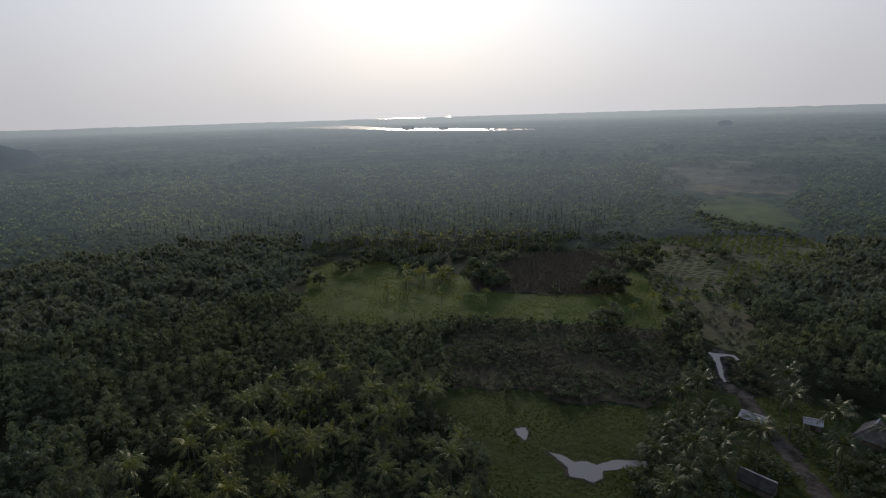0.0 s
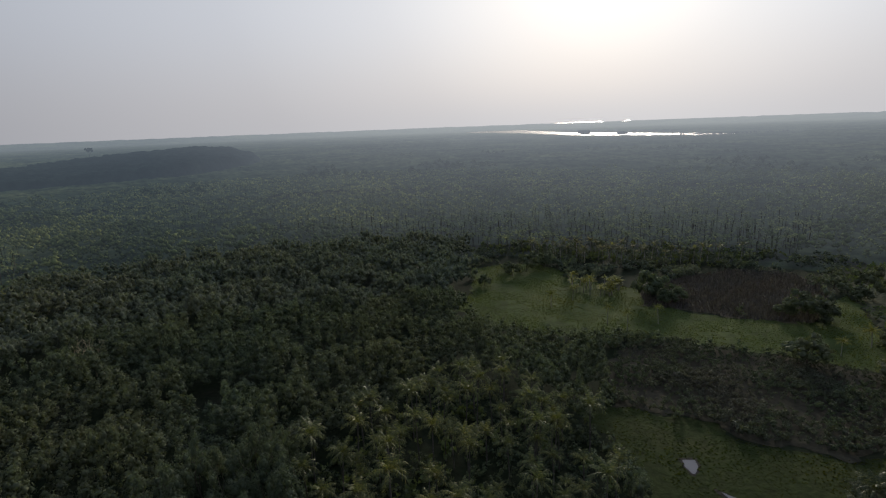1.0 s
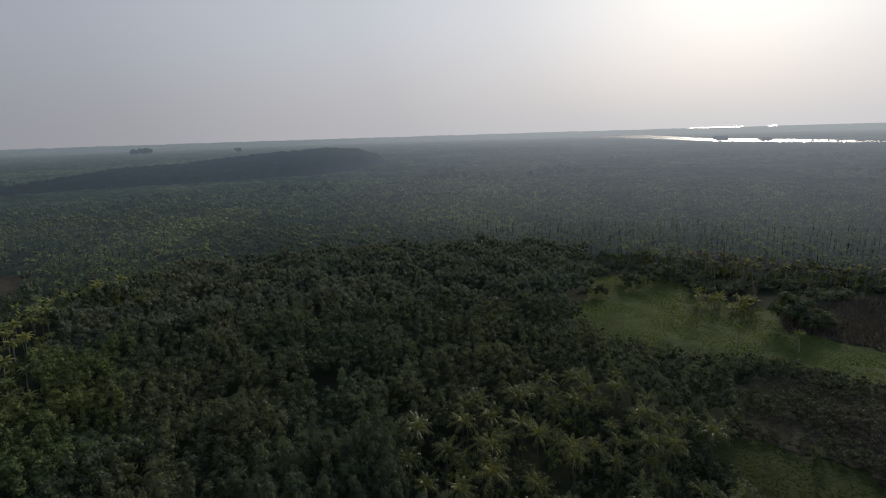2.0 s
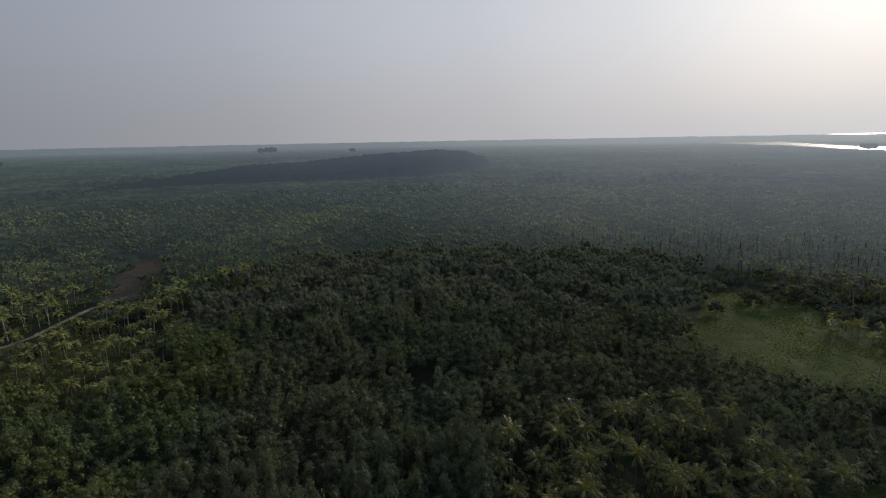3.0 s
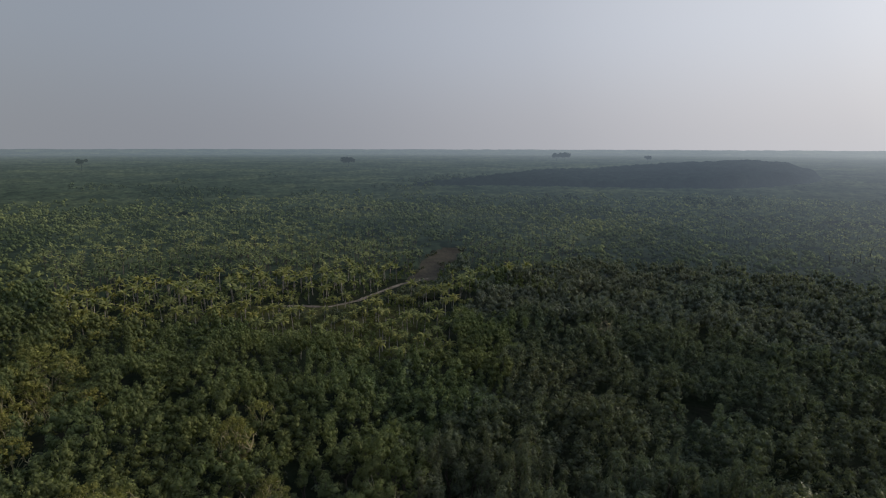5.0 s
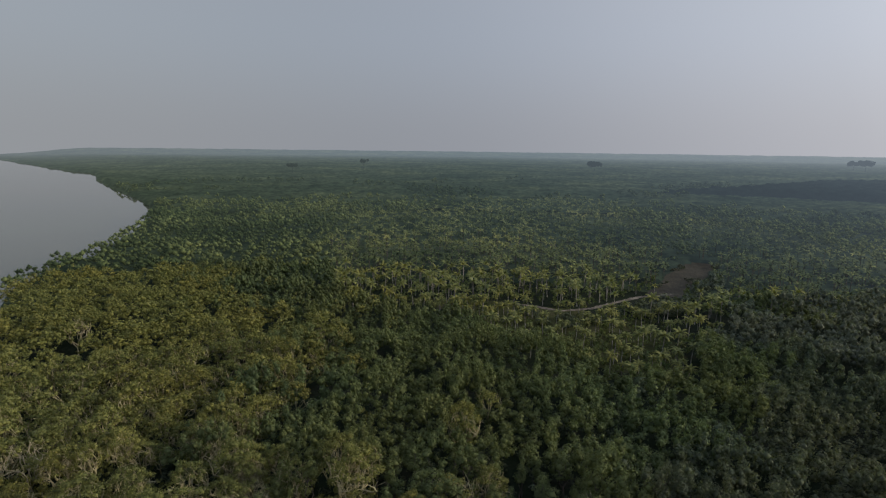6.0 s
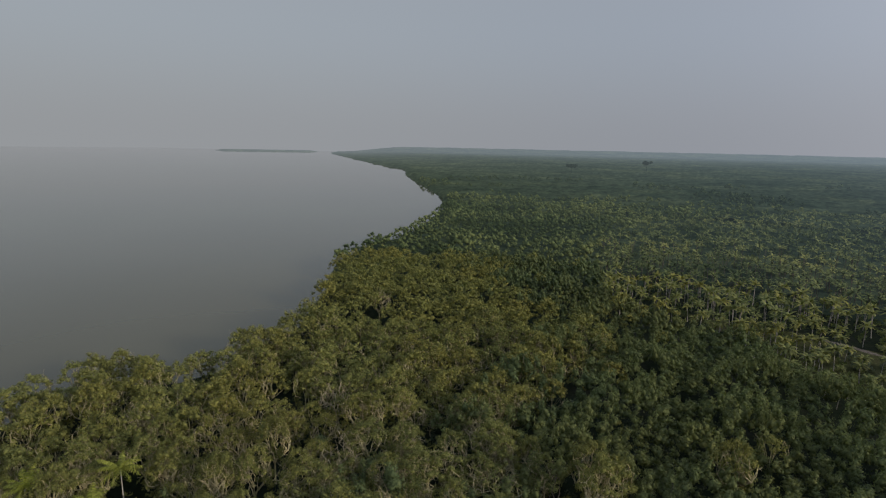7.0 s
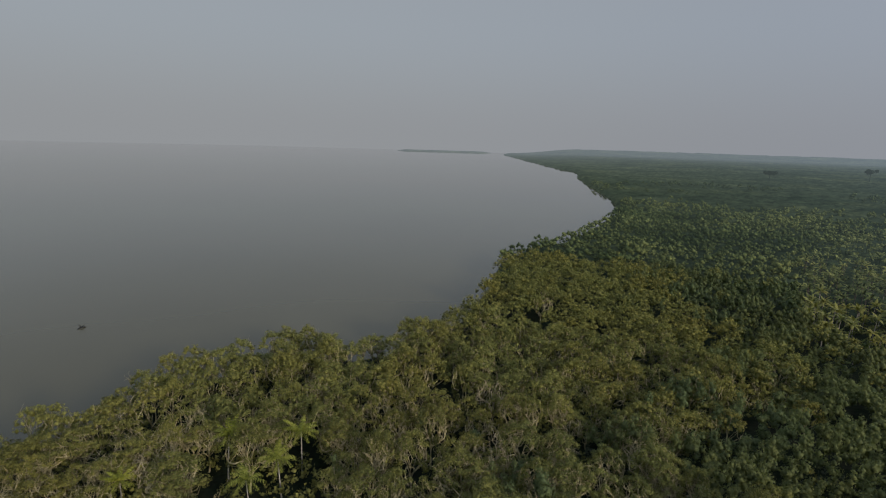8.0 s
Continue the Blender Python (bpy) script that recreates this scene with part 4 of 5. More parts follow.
def plant_out(kinds, rng, places, sizes, talls=None):
    """Stand copies of the kinds at the places; the first of each kind is the one already built."""
    used = set()
    for i, ((x, y), s) in enumerate(zip(places, sizes)):
        k = int(rng.integers(len(kinds)))
        m = Matrix.Translation((x, y, float(ground_height(x, y)))) @ Matrix.Rotation(float(rng.uniform(0, 6.28)), 4, "Z") @ Matrix.Diagonal((s, s, talls[i] if talls else s * float(rng.uniform(0.9, 1.12)), 1))
        if k in used:
            copy_thing(kinds[k], m)
        else:
            used.add(k)
            kinds[k].matrix_basis = m
    for k, ob in enumerate(kinds):
        if k not in used:
            for o in (*ob.children_recursive, ob):
                bpy.data.objects.remove(o)


# ---- the woods ----
rng = np.random.default_rng(11)
BANK_PALMS = [(-36, -111), (-50, -104), (-42, -97), (-35, -96), (-16, -111)]


def wooded(x, y):
    """Places of the near woods: off the fields and groves, with small gaps where the mud shows."""
    near_bank = np.min([np.hypot(x - a * q, y - b * q) for a, b in BANK_PALMS for q in (1.0, 0.93, 0.87)], axis=0) < 5.0
    open_spots = (np.hypot(x + 180, y + 136) < 7) | ((x > -75) & (x < 125) & (y > 250) & (y < 345))
    return in_view_side(x, y) & ~cleared(x, y) & ~grove(x, y) & ~near_bank & ~open_spots & (wave(x, y, 13, 12) + rng.normal(size=len(x)) * 0.25 > -0.85) & (wave(x, y, 2.6, 52) > -0.74)


def nearest_first(*columns):
    order = np.argsort(np.hypot(columns[0], columns[1]))
    return [c[order] for c in columns] + [np.hypot(columns[0], columns[1])[order]]


def canopy(x, y):
    """The canopy rises and falls in groups of trees."""
    return 0.98 + 0.12 * wave(x, y, 3.6, 13) + 0.3 * wave(x, y, 7.5, 46) + 0.12 * wave(x, y, 26, 47)


# the mangrove belt
x, y = jittered(rng, 6.6, 84, 330)
keep = wooded(x, y) & olive(x, y)
x, y = x[keep], y[keep]
n = len(x)
ox, oy, osize, otall, o_r = nearest_first(x, y, rng.uniform(0.8, 1.2, n), ((0.38 + 0.62 * canopy(x, y)) * rng.uniform(0.84, 1.12, n)).clip(0.62, 1.3))
# the closed wood behind it: slim trees standing close
x, y = jittered(rng, 3.5, 84, 330)
keep = wooded(x, y) & ~olive(x, y)
x, y = x[keep], y[keep]
n = len(x)
gx, gy, gsize, gtall, g_r = nearest_first(x, y, rng.uniform(0.8, 1.25, n), (canopy(x, y) * rng.uniform(0.88, 1.1, n)).clip(0.5, 1.5))
# sunward haze is put into bluer leaves; western trees take greener ones
g_west = (np.degrees(np.arctan2(-gx, gy)) > 66 + 10 * wave(gx, gy, 18, 44) + 8 * wave(gx, gy, 4, 45)) | (gy < -60)
olive_label = "mangrove tree with olive leaves on pale branching limbs"
green_label = "slim dark green broad-leaved tree in closed wood"
NEAR_OLIVE, NEAR_GREEN = 150, 300
olive_kinds = [tree_thing("mangrove_tree", 20 + k, mangrove_leaf, pale_bark, olive_label, bare_share=(0.05, 0.15, 0.08, 0.22, 0.1)[k], height=(12, 13, 11, 12, 12.5)[k]) for k in range(5)]
slim = dict(puffs=6, leaf_count=105, leaf=0.165, spread=1.0, puff=3.1, boughs=2)
green_kinds = [tree_thing("broadleaf_tree", 40 + k, forest_leaf, dark_bark, green_label, height=(11, 12, 10.5, 11.5)[k], **slim) for k in range(4)]
west_kinds = [tree_thing("broadleaf_tree", 50 + k, green_leaf, dark_bark, "slim fresh green broad-leaved tree in closed wood", height=(11, 12, 10.5, 11.5)[k], **slim) for k in range(4)]
o_near, g_near = np.arange(len(ox)) < NEAR_OLIVE, np.arange(len(gx)) < NEAR_GREEN
plant_out(olive_kinds, rng, list(zip(ox[o_near].tolist(), oy[o_near].tolist())), osize[o_near].tolist(), otall[o_near].tolist())
for kinds, mask in ((green_kinds, g_near & ~g_west), (west_kinds, g_near & g_west)):
    plant_out(kinds, rng, list(zip(gx[mask].tolist(), gy[mask].tolist())), gsize[mask].tolist(), gtall[mask].tolist())


def stand(name, seed, x, y, size, olive_mask, puffs, leaf_count, leaf, label, variants=4, mats=None, talls=None, **kw):
    rng = np.random.default_rng(seed)
    kind = rng.integers(variants, size=len(x))
    turn = rng.uniform(0, 6.28, len(x))
    tall = size * rng.uniform(0.85, 1.15, len(x)) if talls is None else talls
    z = ground_height(x, y)
    chunks = []
    for k in range(variants):
        leaves, hearts, wood = puff_tree(seed * 10 + k, puffs, leaf_count, leaf, **kw)
        for slot, mask in ((0, olive_mask), (1, ~olive_mask)):
            pick = (kind == k) & mask
            if not pick.any():
                continue
            p = np.stack([x[pick], y[pick], z[pick]], axis=1)
            chunks.append((*scatter(*leaves, p, turn[pick], size[pick], tall[pick]), slot))
            chunks.append((*scatter(*hearts, p, turn[pick], size[pick], tall[pick]), slot))
            if wood is not None:
                chunks.append((*scatter(*wood, p, turn[pick], size[pick], tall[pick]), 2 + slot))
    return tagged(new(name, bulk(name, chunks, mats or [mangrove_leaf, forest_leaf, pale_bark, dark_bark])), label, "woods", kind="stuff")


o_mid, o_far = ~o_near & (o_r < 200), o_r >= 200
stand("woods", 3, ox[o_mid], oy[o_mid], osize[o_mid], np.ones(int(o_mid.sum()), dtype=bool), 24, 32, 0.23, "dense belt of olive mangrove crowns", talls=otall[o_mid], spread=4.0, height=12.2, puff=0.85)
stand("woods", 33, ox[o_far], oy[o_far], osize[o_far], np.ones(int(o_far.sum()), dtype=bool), 15, 16, 0.36, "far end of the olive mangrove belt", talls=otall[o_far], limbs=False, spread=4.0, height=12.2, puff=1.1)
for side, leaf_mat, more in ((~g_west, forest_leaf, 0), (g_west, green_leaf, 30)):
    mats = [leaf_mat, leaf_mat, dark_bark, dark_bark]
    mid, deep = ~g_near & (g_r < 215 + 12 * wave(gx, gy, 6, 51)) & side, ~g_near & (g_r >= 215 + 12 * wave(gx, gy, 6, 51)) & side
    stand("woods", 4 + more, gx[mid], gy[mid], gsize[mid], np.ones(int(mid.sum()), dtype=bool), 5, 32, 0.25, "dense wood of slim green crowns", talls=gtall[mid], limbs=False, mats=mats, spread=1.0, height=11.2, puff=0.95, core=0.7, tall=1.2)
    # the deeper sunward wood swaps to leaves greyed to look hazy
    stand("woods", 8 + more, gx[deep], gy[deep], gsize[deep], np.ones(int(deep.sum()), dtype=bool), 3, 13, 0.4, "deep wood of dull green crowns", talls=gtall[deep], limbs=False, mats=[haze_grey_leaf, haze_grey_leaf] if leaf_mat is forest_leaf else mats, spread=0.9, height=11.2, puff=1.15, core=0.76, tall=1.2)
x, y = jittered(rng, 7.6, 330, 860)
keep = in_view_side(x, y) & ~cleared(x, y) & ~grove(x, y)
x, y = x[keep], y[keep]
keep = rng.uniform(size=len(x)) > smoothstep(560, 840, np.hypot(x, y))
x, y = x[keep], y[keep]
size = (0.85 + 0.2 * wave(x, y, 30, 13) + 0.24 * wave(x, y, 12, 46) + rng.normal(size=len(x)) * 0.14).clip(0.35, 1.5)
# distant crowns use the leaf copy that glows with painted haze
stand("woods", 5, x, y, size, np.zeros(len(x), dtype=bool), 4, 5, 0.62, "distant dense wood of dull green crowns", limbs=False, spread=3.0, height=11.0, puff=1.7, core=0.88, mats=[hazed_leaf_mat, hazed_leaf_mat])
# taller clumps rising out of the far woods
x, y = jittered(rng, 14.0, 700, 1300)
keep = in_view_side(x, y) & ~cleared(x, y) & (wave(x, y, 120, 14) + 0.6 * wave(x, y, 45, 15) > 0.55) & (rng.uniform(size=len(x)) < 0.4)
x, y = x[keep], y[keep]
stand("woods", 6, x, y, rng.uniform(0.6, 1.25, len(x)), np.zeros(len(x), dtype=bool), 5, 5, 1.2, "clumps of taller trees in far woods", limbs=False, spread=4.5, height=10.5, puff=2.2, core=0.75, mats=[hazed_clump_mat, hazed_clump_mat])

# trees along the near shore of the lake
shore_rng = np.random.default_rng(77)
t = shore_rng.uniform(0, 1, 260)
line = np.array([(-669, 3420), (-380, 2850), (-82, 2270), (110, 2090), (283, 1935), (410, 1940), (560, 1990)], dtype=float)
at = t * (len(line) - 1)
at = at[(at > 1) | (t < 0.06)]
x, y = np.interp(at, np.arange(len(line)), line[:, 0]), np.interp(at, np.arange(len(line)), line[:, 1]) - shore_rng.uniform(0, 26, len(at))
# dark base plus emitted haze on the shore trees
stand("woods", 9, x, y, shore_rng.uniform(0.25, 0.5, len(at)) * (1 + 0.9 * (at > 3) * shore_rng.uniform(0, 1, len(at))), np.zeros(len(at), dtype=bool), 5, 6, 1.2, "dark trees along the far lake shore", limbs=False, spread=4.5, height=11.0, puff=2.2, core=0.75, mats=[hazed_tree_mat, hazed_tree_mat])

# ---- palms ----
rng = np.random.default_rng(12)
x, y = jittered(rng, 6.6, 76, 150, 0.5)
pick = inside(x, y, GROVE_NEAR)
near_palms = list(zip(x[pick].tolist(), y[pick].tolist()))
HUT_PALMS = [(49, 104), (63, 118), (80, 109), (58, 99), (50, 95), (42, 84), (62, 103), (79, 93), (55, 112), (46, 89), (86, 86), (60, 110), (66, 99), (44, 97), (84, 119), (92, 96), (52, 88), (83, 99)]
FIELD_PALMS = [(-19, 217), (-11, 227), (-7, 239), (3, 201), (10, 197), (21, 205), (72, 185), (84, 195), (90, 188), (96, 188), (104, 176), (-4, 236), (4, 240), (-12, 242)]
kinds = [palm_thing(60 + k, (10.5, 12, 9.5, 11)[k], (3.7, 4.0, 3.4, 3.8)[k], 18, "coconut palm with arching glossy green fronds", bark=dull_bark) for k in range(4)]
plant_out(kinds, rng, near_palms, [float(s) for s in rng.uniform(0.8, 1.15, len(near_palms))])
kinds = [palm_thing(70 + k, (8, 9.5, 8.5)[k], 4.5, 22, "tall coconut palm with long dark fronds beside huts", leaf_mat=hut_palm_leaf, bark=dark_bark) for k in range(3)]
plant_out(kinds, rng, HUT_PALMS, [float(s) for s in rng.uniform(0.9, 1.1, len(HUT_PALMS))])
kinds = [palm_thing(80 + k, (6.5, 8, 5.5)[k], 3.2, 18, "slender young coconut palm standing in grass", leaf_mat=far_palm_leaf) for k in range(3)]
plant_out(kinds, rng, FIELD_PALMS, [float(s) for s in rng.uniform(0.8, 1.15, len(FIELD_PALMS))])
kinds = [palm_thing(90, 12.0, 4.6, 20, "yellow-green coconut palm among mangroves", leaf_mat=young_leaf), palm_thing(91, 11.0, 4.3, 19, "yellow-green coconut palm among mangroves", leaf_mat=young_leaf)]
plant_out(kinds, rng, BANK_PALMS, [1.05, 1.0, 0.95, 0.9, 0.8])

xa, ya = jittered(rng, 6.9, 150, 400)
xb, yb = jittered(rng, 9.6, 400, 860)
x, y = np.concatenate([xa, xb]), np.concatenate([ya, yb])
keep = (inside(x, y, GROVE_WEST) | inside(x, y, GROVE_SIDE) | inside(x, y, GROVE_FAR)) & ~cleared(x, y)
x, y = x[keep], y[keep]
keep = rng.uniform(size=len(x)) < 0.9
x, y = x[keep], y[keep]
r = np.hypot(x, y)
order = np.argsort(r)
x, y, r = x[order], y[order], r[order]
edge = np.arange(len(x)) < 150
kinds = [palm_thing(100 + k, (7.5, 9, 6.5, 8)[k], 3.4, 20, "plantation coconut palm with a bare pale trunk", leaflets=7, split=False, leaf_mat=far_palm_leaf, bark=pale_palm_bark) for k in range(4)]
plant_out(kinds, rng, list(zip(x[edge].tolist(), y[edge].tolist())), [float(s) for s in rng.uniform(0.75, 1.15, int(edge.sum()))])


def palm_stand(name, seed, x, y, count, detail, label, length=3.0, mats=None, wide=0.16):
    rng = np.random.default_rng(seed)
    kind, turn, size = rng.integers(4, size=len(x)), rng.uniform(0, 6.28, len(x)), rng.uniform(0.75, 1.2, len(x))
    z, chunks = ground_height(x, y), []
    for k in range(4):
        tall = 6.8 + 0.8 * k
        fronds = []
        for n in range(count):
            level = n / count
            v, f = strip_frond(length * rng.uniform(0.85, 1.1), 1.1 - 1.15 * level + rng.normal() * 0.12, 1.5 + 0.5 * level, detail, wide)
            fronds.append((turned(v, n * 2.4 + rng.normal() * 0.15) + (0.7, 0, tall), f))
        trunk = tube([(0, 0, -0.3), (0.7, 0, tall)], [0.2, 0.14], 3)
        pick = kind == k
        p = np.stack([x[pick], y[pick], z[pick]], axis=1)
        chunks.append((*scatter(*join(fronds), p, turn[pick], size[pick]), 0))
        chunks.append((*scatter(*trunk, p, turn[pick], size[pick]), 1))
    return tagged(new(name, bulk(name, chunks, mats or [far_palm_leaf, dull_bark])), label, "palms", kind="stuff")


a, b = ~edge & (r < 310), ~edge & (r >= 310)
palm_stand("palm_grove", 5, x[a & (r < 275)], y[a & (r < 275)], 14, 4, "rows of coconut palms with pale trunks", 3.6, [far_palm_leaf, pale_palm_bark])
# palms towards the sun get fronds greyed as if by haze
c = a & (r >= 275) & (y > 170)
palm_stand("palm_grove", 7, x[c], y[c], 12, 3, "rows of coconut palms behind the meadow, haze in their leaf colour", 3.5, [haze_grey_palm_leaf, pale_palm_bark])
c = a & (r >= 275) & (y <= 170)
palm_stand("palm_grove", 9, x[c], y[c], 12, 3, "deep rows of coconut palms", 3.5, [far_palm_leaf, pale_palm_bark])
# from 310 m on the fronds give off painted haze
c = b & (r < 440)
palm_stand("palm_grove", 8, x[c], y[c], 11, 3, "far rows of coconut palms", 3.4, [hazed_frond_mat, dull_bark], 0.13)
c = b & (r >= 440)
palm_stand("palm_grove", 6, x[c], y[c], 6, 3, "distant coconut plantation", 3.6, [hazed_frond_mat, hazed_woods_mat])

# ---- undergrowth, scrub, reeds, mounds and grass ----
def low_growth(name, seed, x, y, size, mats, label, category, puffs=4, leaf_count=10, leaf=0.4, height=2.2, spread=1.3, puff=0.7):
    ob = stand(name, seed, x, y, size, np.ones(len(x), dtype=bool), puffs, leaf_count, leaf, label, mats=mats, limbs=False, height=height, spread=spread, puff=puff)
    return tagged(ob, category=category)


rng = np.random.default_rng(21)
x, y = jittered(rng, 5.4, 76, 340)
keep = in_view_side(x, y) & grove(x, y) & ~open_land(x, y) & (wave(x, y, 17, 22) > -0.4) & (np.min([line_gap(x * q, y * q, TRACK) for q in (1.0, 1.02)], axis=0) > 4)
x, y = x[keep], y[keep]
low_growth("undergrowth", 21, x, y, rng.uniform(0.5, 1.3, len(x)), [green_leaf, green_leaf], "low green bushes under the palms", "bushes", puffs=4, leaf_count=5, leaf=0.6)
x, y = jittered(rng, 12.5, 340, 700)
keep = in_view_side(x, y) & grove(x, y) & ~open_land(x, y)
x, y = x[keep], y[keep]
# painted haze glows from these bushes too
low_growth("undergrowth", 25, x, y, rng.uniform(0.8, 1.8, len(x)), [hazed_leaf_mat, hazed_leaf_mat], "low growth under the distant palms", "bushes", puffs=3, leaf_count=3, leaf=1.0, spread=2.2, puff=1.2)
x, y = jittered(rng, 3.2, 76, 150)
keep = inside(x, y, GROVE_NEAR) & (wave(x, y, 9, 38) > -0.5)
x, y = x[keep], y[keep]
low_growth("undergrowth", 23, x, y, rng.uniform(0.5, 1.2, len(x)), [forest_leaf, forest_leaf], "dark thicket under the near palms", "bushes", puffs=5, leaf_count=16, leaf=0.24, height=1.7, spread=1.3, puff=0.6)
x, y = jittered(rng, 4.4, 262, 450)
keep = in_view_side(x, y) & cleared(x, y) & ~open_land(x, y) & (line_gap(x, y, TRACK) > 12)
x, y = x[keep], y[keep]
# the haze over these bushes lies in their leaf colour
low_growth("undergrowth", 37, x, y, rng.uniform(0.6, 1.6, len(x)), [haze_grey_leaf, haze_grey_leaf], "hazy bushes along the far field edges", "bushes", puffs=5, leaf_count=7, leaf=0.5, height=2.4, spread=2.0, puff=1.0)
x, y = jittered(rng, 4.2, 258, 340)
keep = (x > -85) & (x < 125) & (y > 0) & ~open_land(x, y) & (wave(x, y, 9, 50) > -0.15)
# same greyed leaves, imitating haze over the thicket
low_growth("undergrowth", 38, x[keep], y[keep], rng.uniform(0.4, 1.3, int(keep.sum())), [haze_grey_leaf, haze_grey_leaf], "hazy thicket behind the meadow and reeds", "bushes", puffs=5, leaf_count=8, leaf=0.5, height=2.6, spread=2.0, puff=1.0)
x, y = jittered(rng, 3.6, 76, 270)
keep = in_view_side(x, y) & cleared(x, y) & ~open_land(x, y) & (line_gap(x, y, TRACK) > 12)
x, y = x[keep], y[keep]
low_growth("undergrowth", 24, x, y, rng.uniform(0.5, 1.5, len(x)), [forest_leaf, forest_leaf], "low bushes along the field edges", "bushes", puffs=5, leaf_count=10, leaf=0.4, height=2.2, spread=1.5, puff=0.8)
x, y = jittered(rng, 5.2, 76, 150)
keep = in_view_side(x, y) & ~cleared(x, y) & ~grove(x, y) & ~olive(x, y)
x, y = x[keep], y[keep]
low_growth("undergrowth", 26, x, y, rng.uniform(0.5, 1.5, len(x)), [forest_leaf, forest_leaf], "shaded saplings under the near trees", "bushes", puffs=4, leaf_count=9, leaf=0.36, height=3.2, spread=1.3, puff=0.75)
x, y = jittered(rng, 4.6, 84, 200)
keep = in_view_side(x, y) & olive(x, y) & ~open_land(x, y)
x, y = x[keep], y[keep]
low_growth("undergrowth", 27, x, y, rng.uniform(0.6, 1.5, len(x)), [mangrove_leaf, mangrove_leaf], "young mangrove growth under the old crowns", "bushes", puffs=4, leaf_count=9, leaf=0.34, height=4.4, spread=1.6, puff=0.8)
# trodden dark shrubs round the huts, and regrowth on the burnt clearing
x, y = jittered(rng, 2.3, 80, 140)
near_huts = np.min([np.hypot(x - a, y - b) for a, b in HUT_PALMS], axis=0) < 6.5
keep = near_huts & (line_gap(x, y, PATHWAY) > 2.6) & (wave(x, y, 5, 40) > -0.35) & np.all([np.hypot(x - a, y - b) > 4.6 for a, b in ((98, 107), (63, 93), (75.5, 115.5), (88, 113))], axis=0) & ~inside(x, y, grown(PUDDLE_LARGE, 1.15))
low_growth("undergrowth", 28, x[keep], y[keep], rng.uniform(0.5, 1.3, int(keep.sum())), [forest_leaf, forest_leaf], "dark shrubs and young plants round the huts", "bushes", puffs=5, leaf_count=14, leaf=0.26, height=1.9, spread=1.2, puff=0.6)
x, y = jittered(rng, 2.4, 84, 175)
gap = line_gap(x, y, PATHWAY)
keep = (gap > 2.8) & (gap < 9) & ~inside(x, y, LAWN) & ~inside(x, y, SCRUB) & ~inside(x, y, MEADOW) & (wave(x, y, 5, 42) > -0.6)
low_growth("undergrowth", 30, x[keep], y[keep], rng.uniform(0.4, 1.2, int(keep.sum())), [scrub_leaf, scrub_leaf], "dull brown-green shrubs along the path", "bushes", puffs=5, leaf_count=12, leaf=0.28, height=1.8, spread=1.2, puff=0.6)
x, y = jittered(rng, 3.4, 250, 400)
keep = inside(x, y, BURNT) & (line_gap(x, y, TRACK) > 2.5) & (wave(x, y, 9, 41) > 0.4)
low_growth("undergrowth", 29, x[keep], y[keep], rng.uniform(0.5, 1.2, int(keep.sum())), [scrub_leaf, forest_leaf], "brown regrowth on the burnt clearing", "bushes", puffs=4, leaf_count=8, leaf=0.4, height=1.8, spread=1.3, puff=0.7)
x, y = jittered(rng, 1.9, 120, 195)
keep = inside(x + 2 * wave(x, y, 4, 1), y + 2 * wave(x, y, 5, 2), SCRUB) & (wave(x, y, 6.5, 23) > -0.85)
x, y = x[keep], y[keep]
tall = (0.75 + 0.35 * wave(x, y, 7, 24) + rng.normal(size=len(x)) * 0.12).clip(0.3, 1.3)
low_growth("scrub", 22, x, y, tall, [scrub_leaf, scrub_leaf], "low dry grey-brown scrub", "scrub", puffs=4, leaf_count=16, leaf=0.26, height=2.0, spread=0.9, puff=0.6)


def blades(name, seed, x, y, height, width, mat, label, category, per=3):
    """Upright blades in loose tufts."""
    rng = np.random.default_rng(seed)
    n = len(x) * per
    bx = np.repeat(x, per) + rng.normal(size=n) * 0.25
    by = np.repeat(y, per) + rng.normal(size=n) * 0.25
    z = np.repeat(ground_height(x, y), per)
    h = np.repeat(height, per) * rng.uniform(0.6, 1.2, n)
    a = rng.uniform(0, 6.28, n)
    dx, dy = np.cos(a) * width, np.sin(a) * width
    lx, ly = rng.normal(size=n) * 0.35 * h, rng.normal(size=n) * 0.35 * h
    v = np.stack([np.stack([bx - dx, by - dy, z], 1), np.stack([bx + dx, by + dy, z], 1), np.stack([bx + lx + dx * 0.4, by + ly + dy * 0.4, z + h], 1), np.stack([bx + lx - dx * 0.4, by + ly - dy * 0.4, z + h], 1)], axis=1)
    return tagged(new(name, bulk(name, [(v.reshape(-1, 3), np.arange(n * 4).reshape(n, 4), 0)], [mat])), label, category, kind="stuff")


x, y = jittered(rng, 1.05, 200, 300)
keep = inside(x, y, REEDS)
x, y = x[keep], y[keep]
blades("reeds", 31, x, y, 1.6 + 0.4 * wave(x, y, 8, 25), 0.22, reed_blade, "dense dark brown reeds", "reeds", per=2)
x, y = jittered(rng, 0.95, 70, 300)
keep = inside(x + 1.5 * wave(x, y, 3, 3), y + 1.5 * wave(x, y, 4, 4), MEADOW) | inside(x, y, LAWN)
keep &= ~inside(x, y, PUDDLE_LARGE) & ~inside(x, y, PUDDLE_SMALL) & (line_gap(x, y, PATHWAY) > 2.4) & (wave(x, y, 6, 26) + 0.6 * wave(x, y, 2.1, 27) > -0.6) & ~inside(x, y, REEDS)
x, y = x[keep], y[keep]
far = inside(x, y, MEADOW)
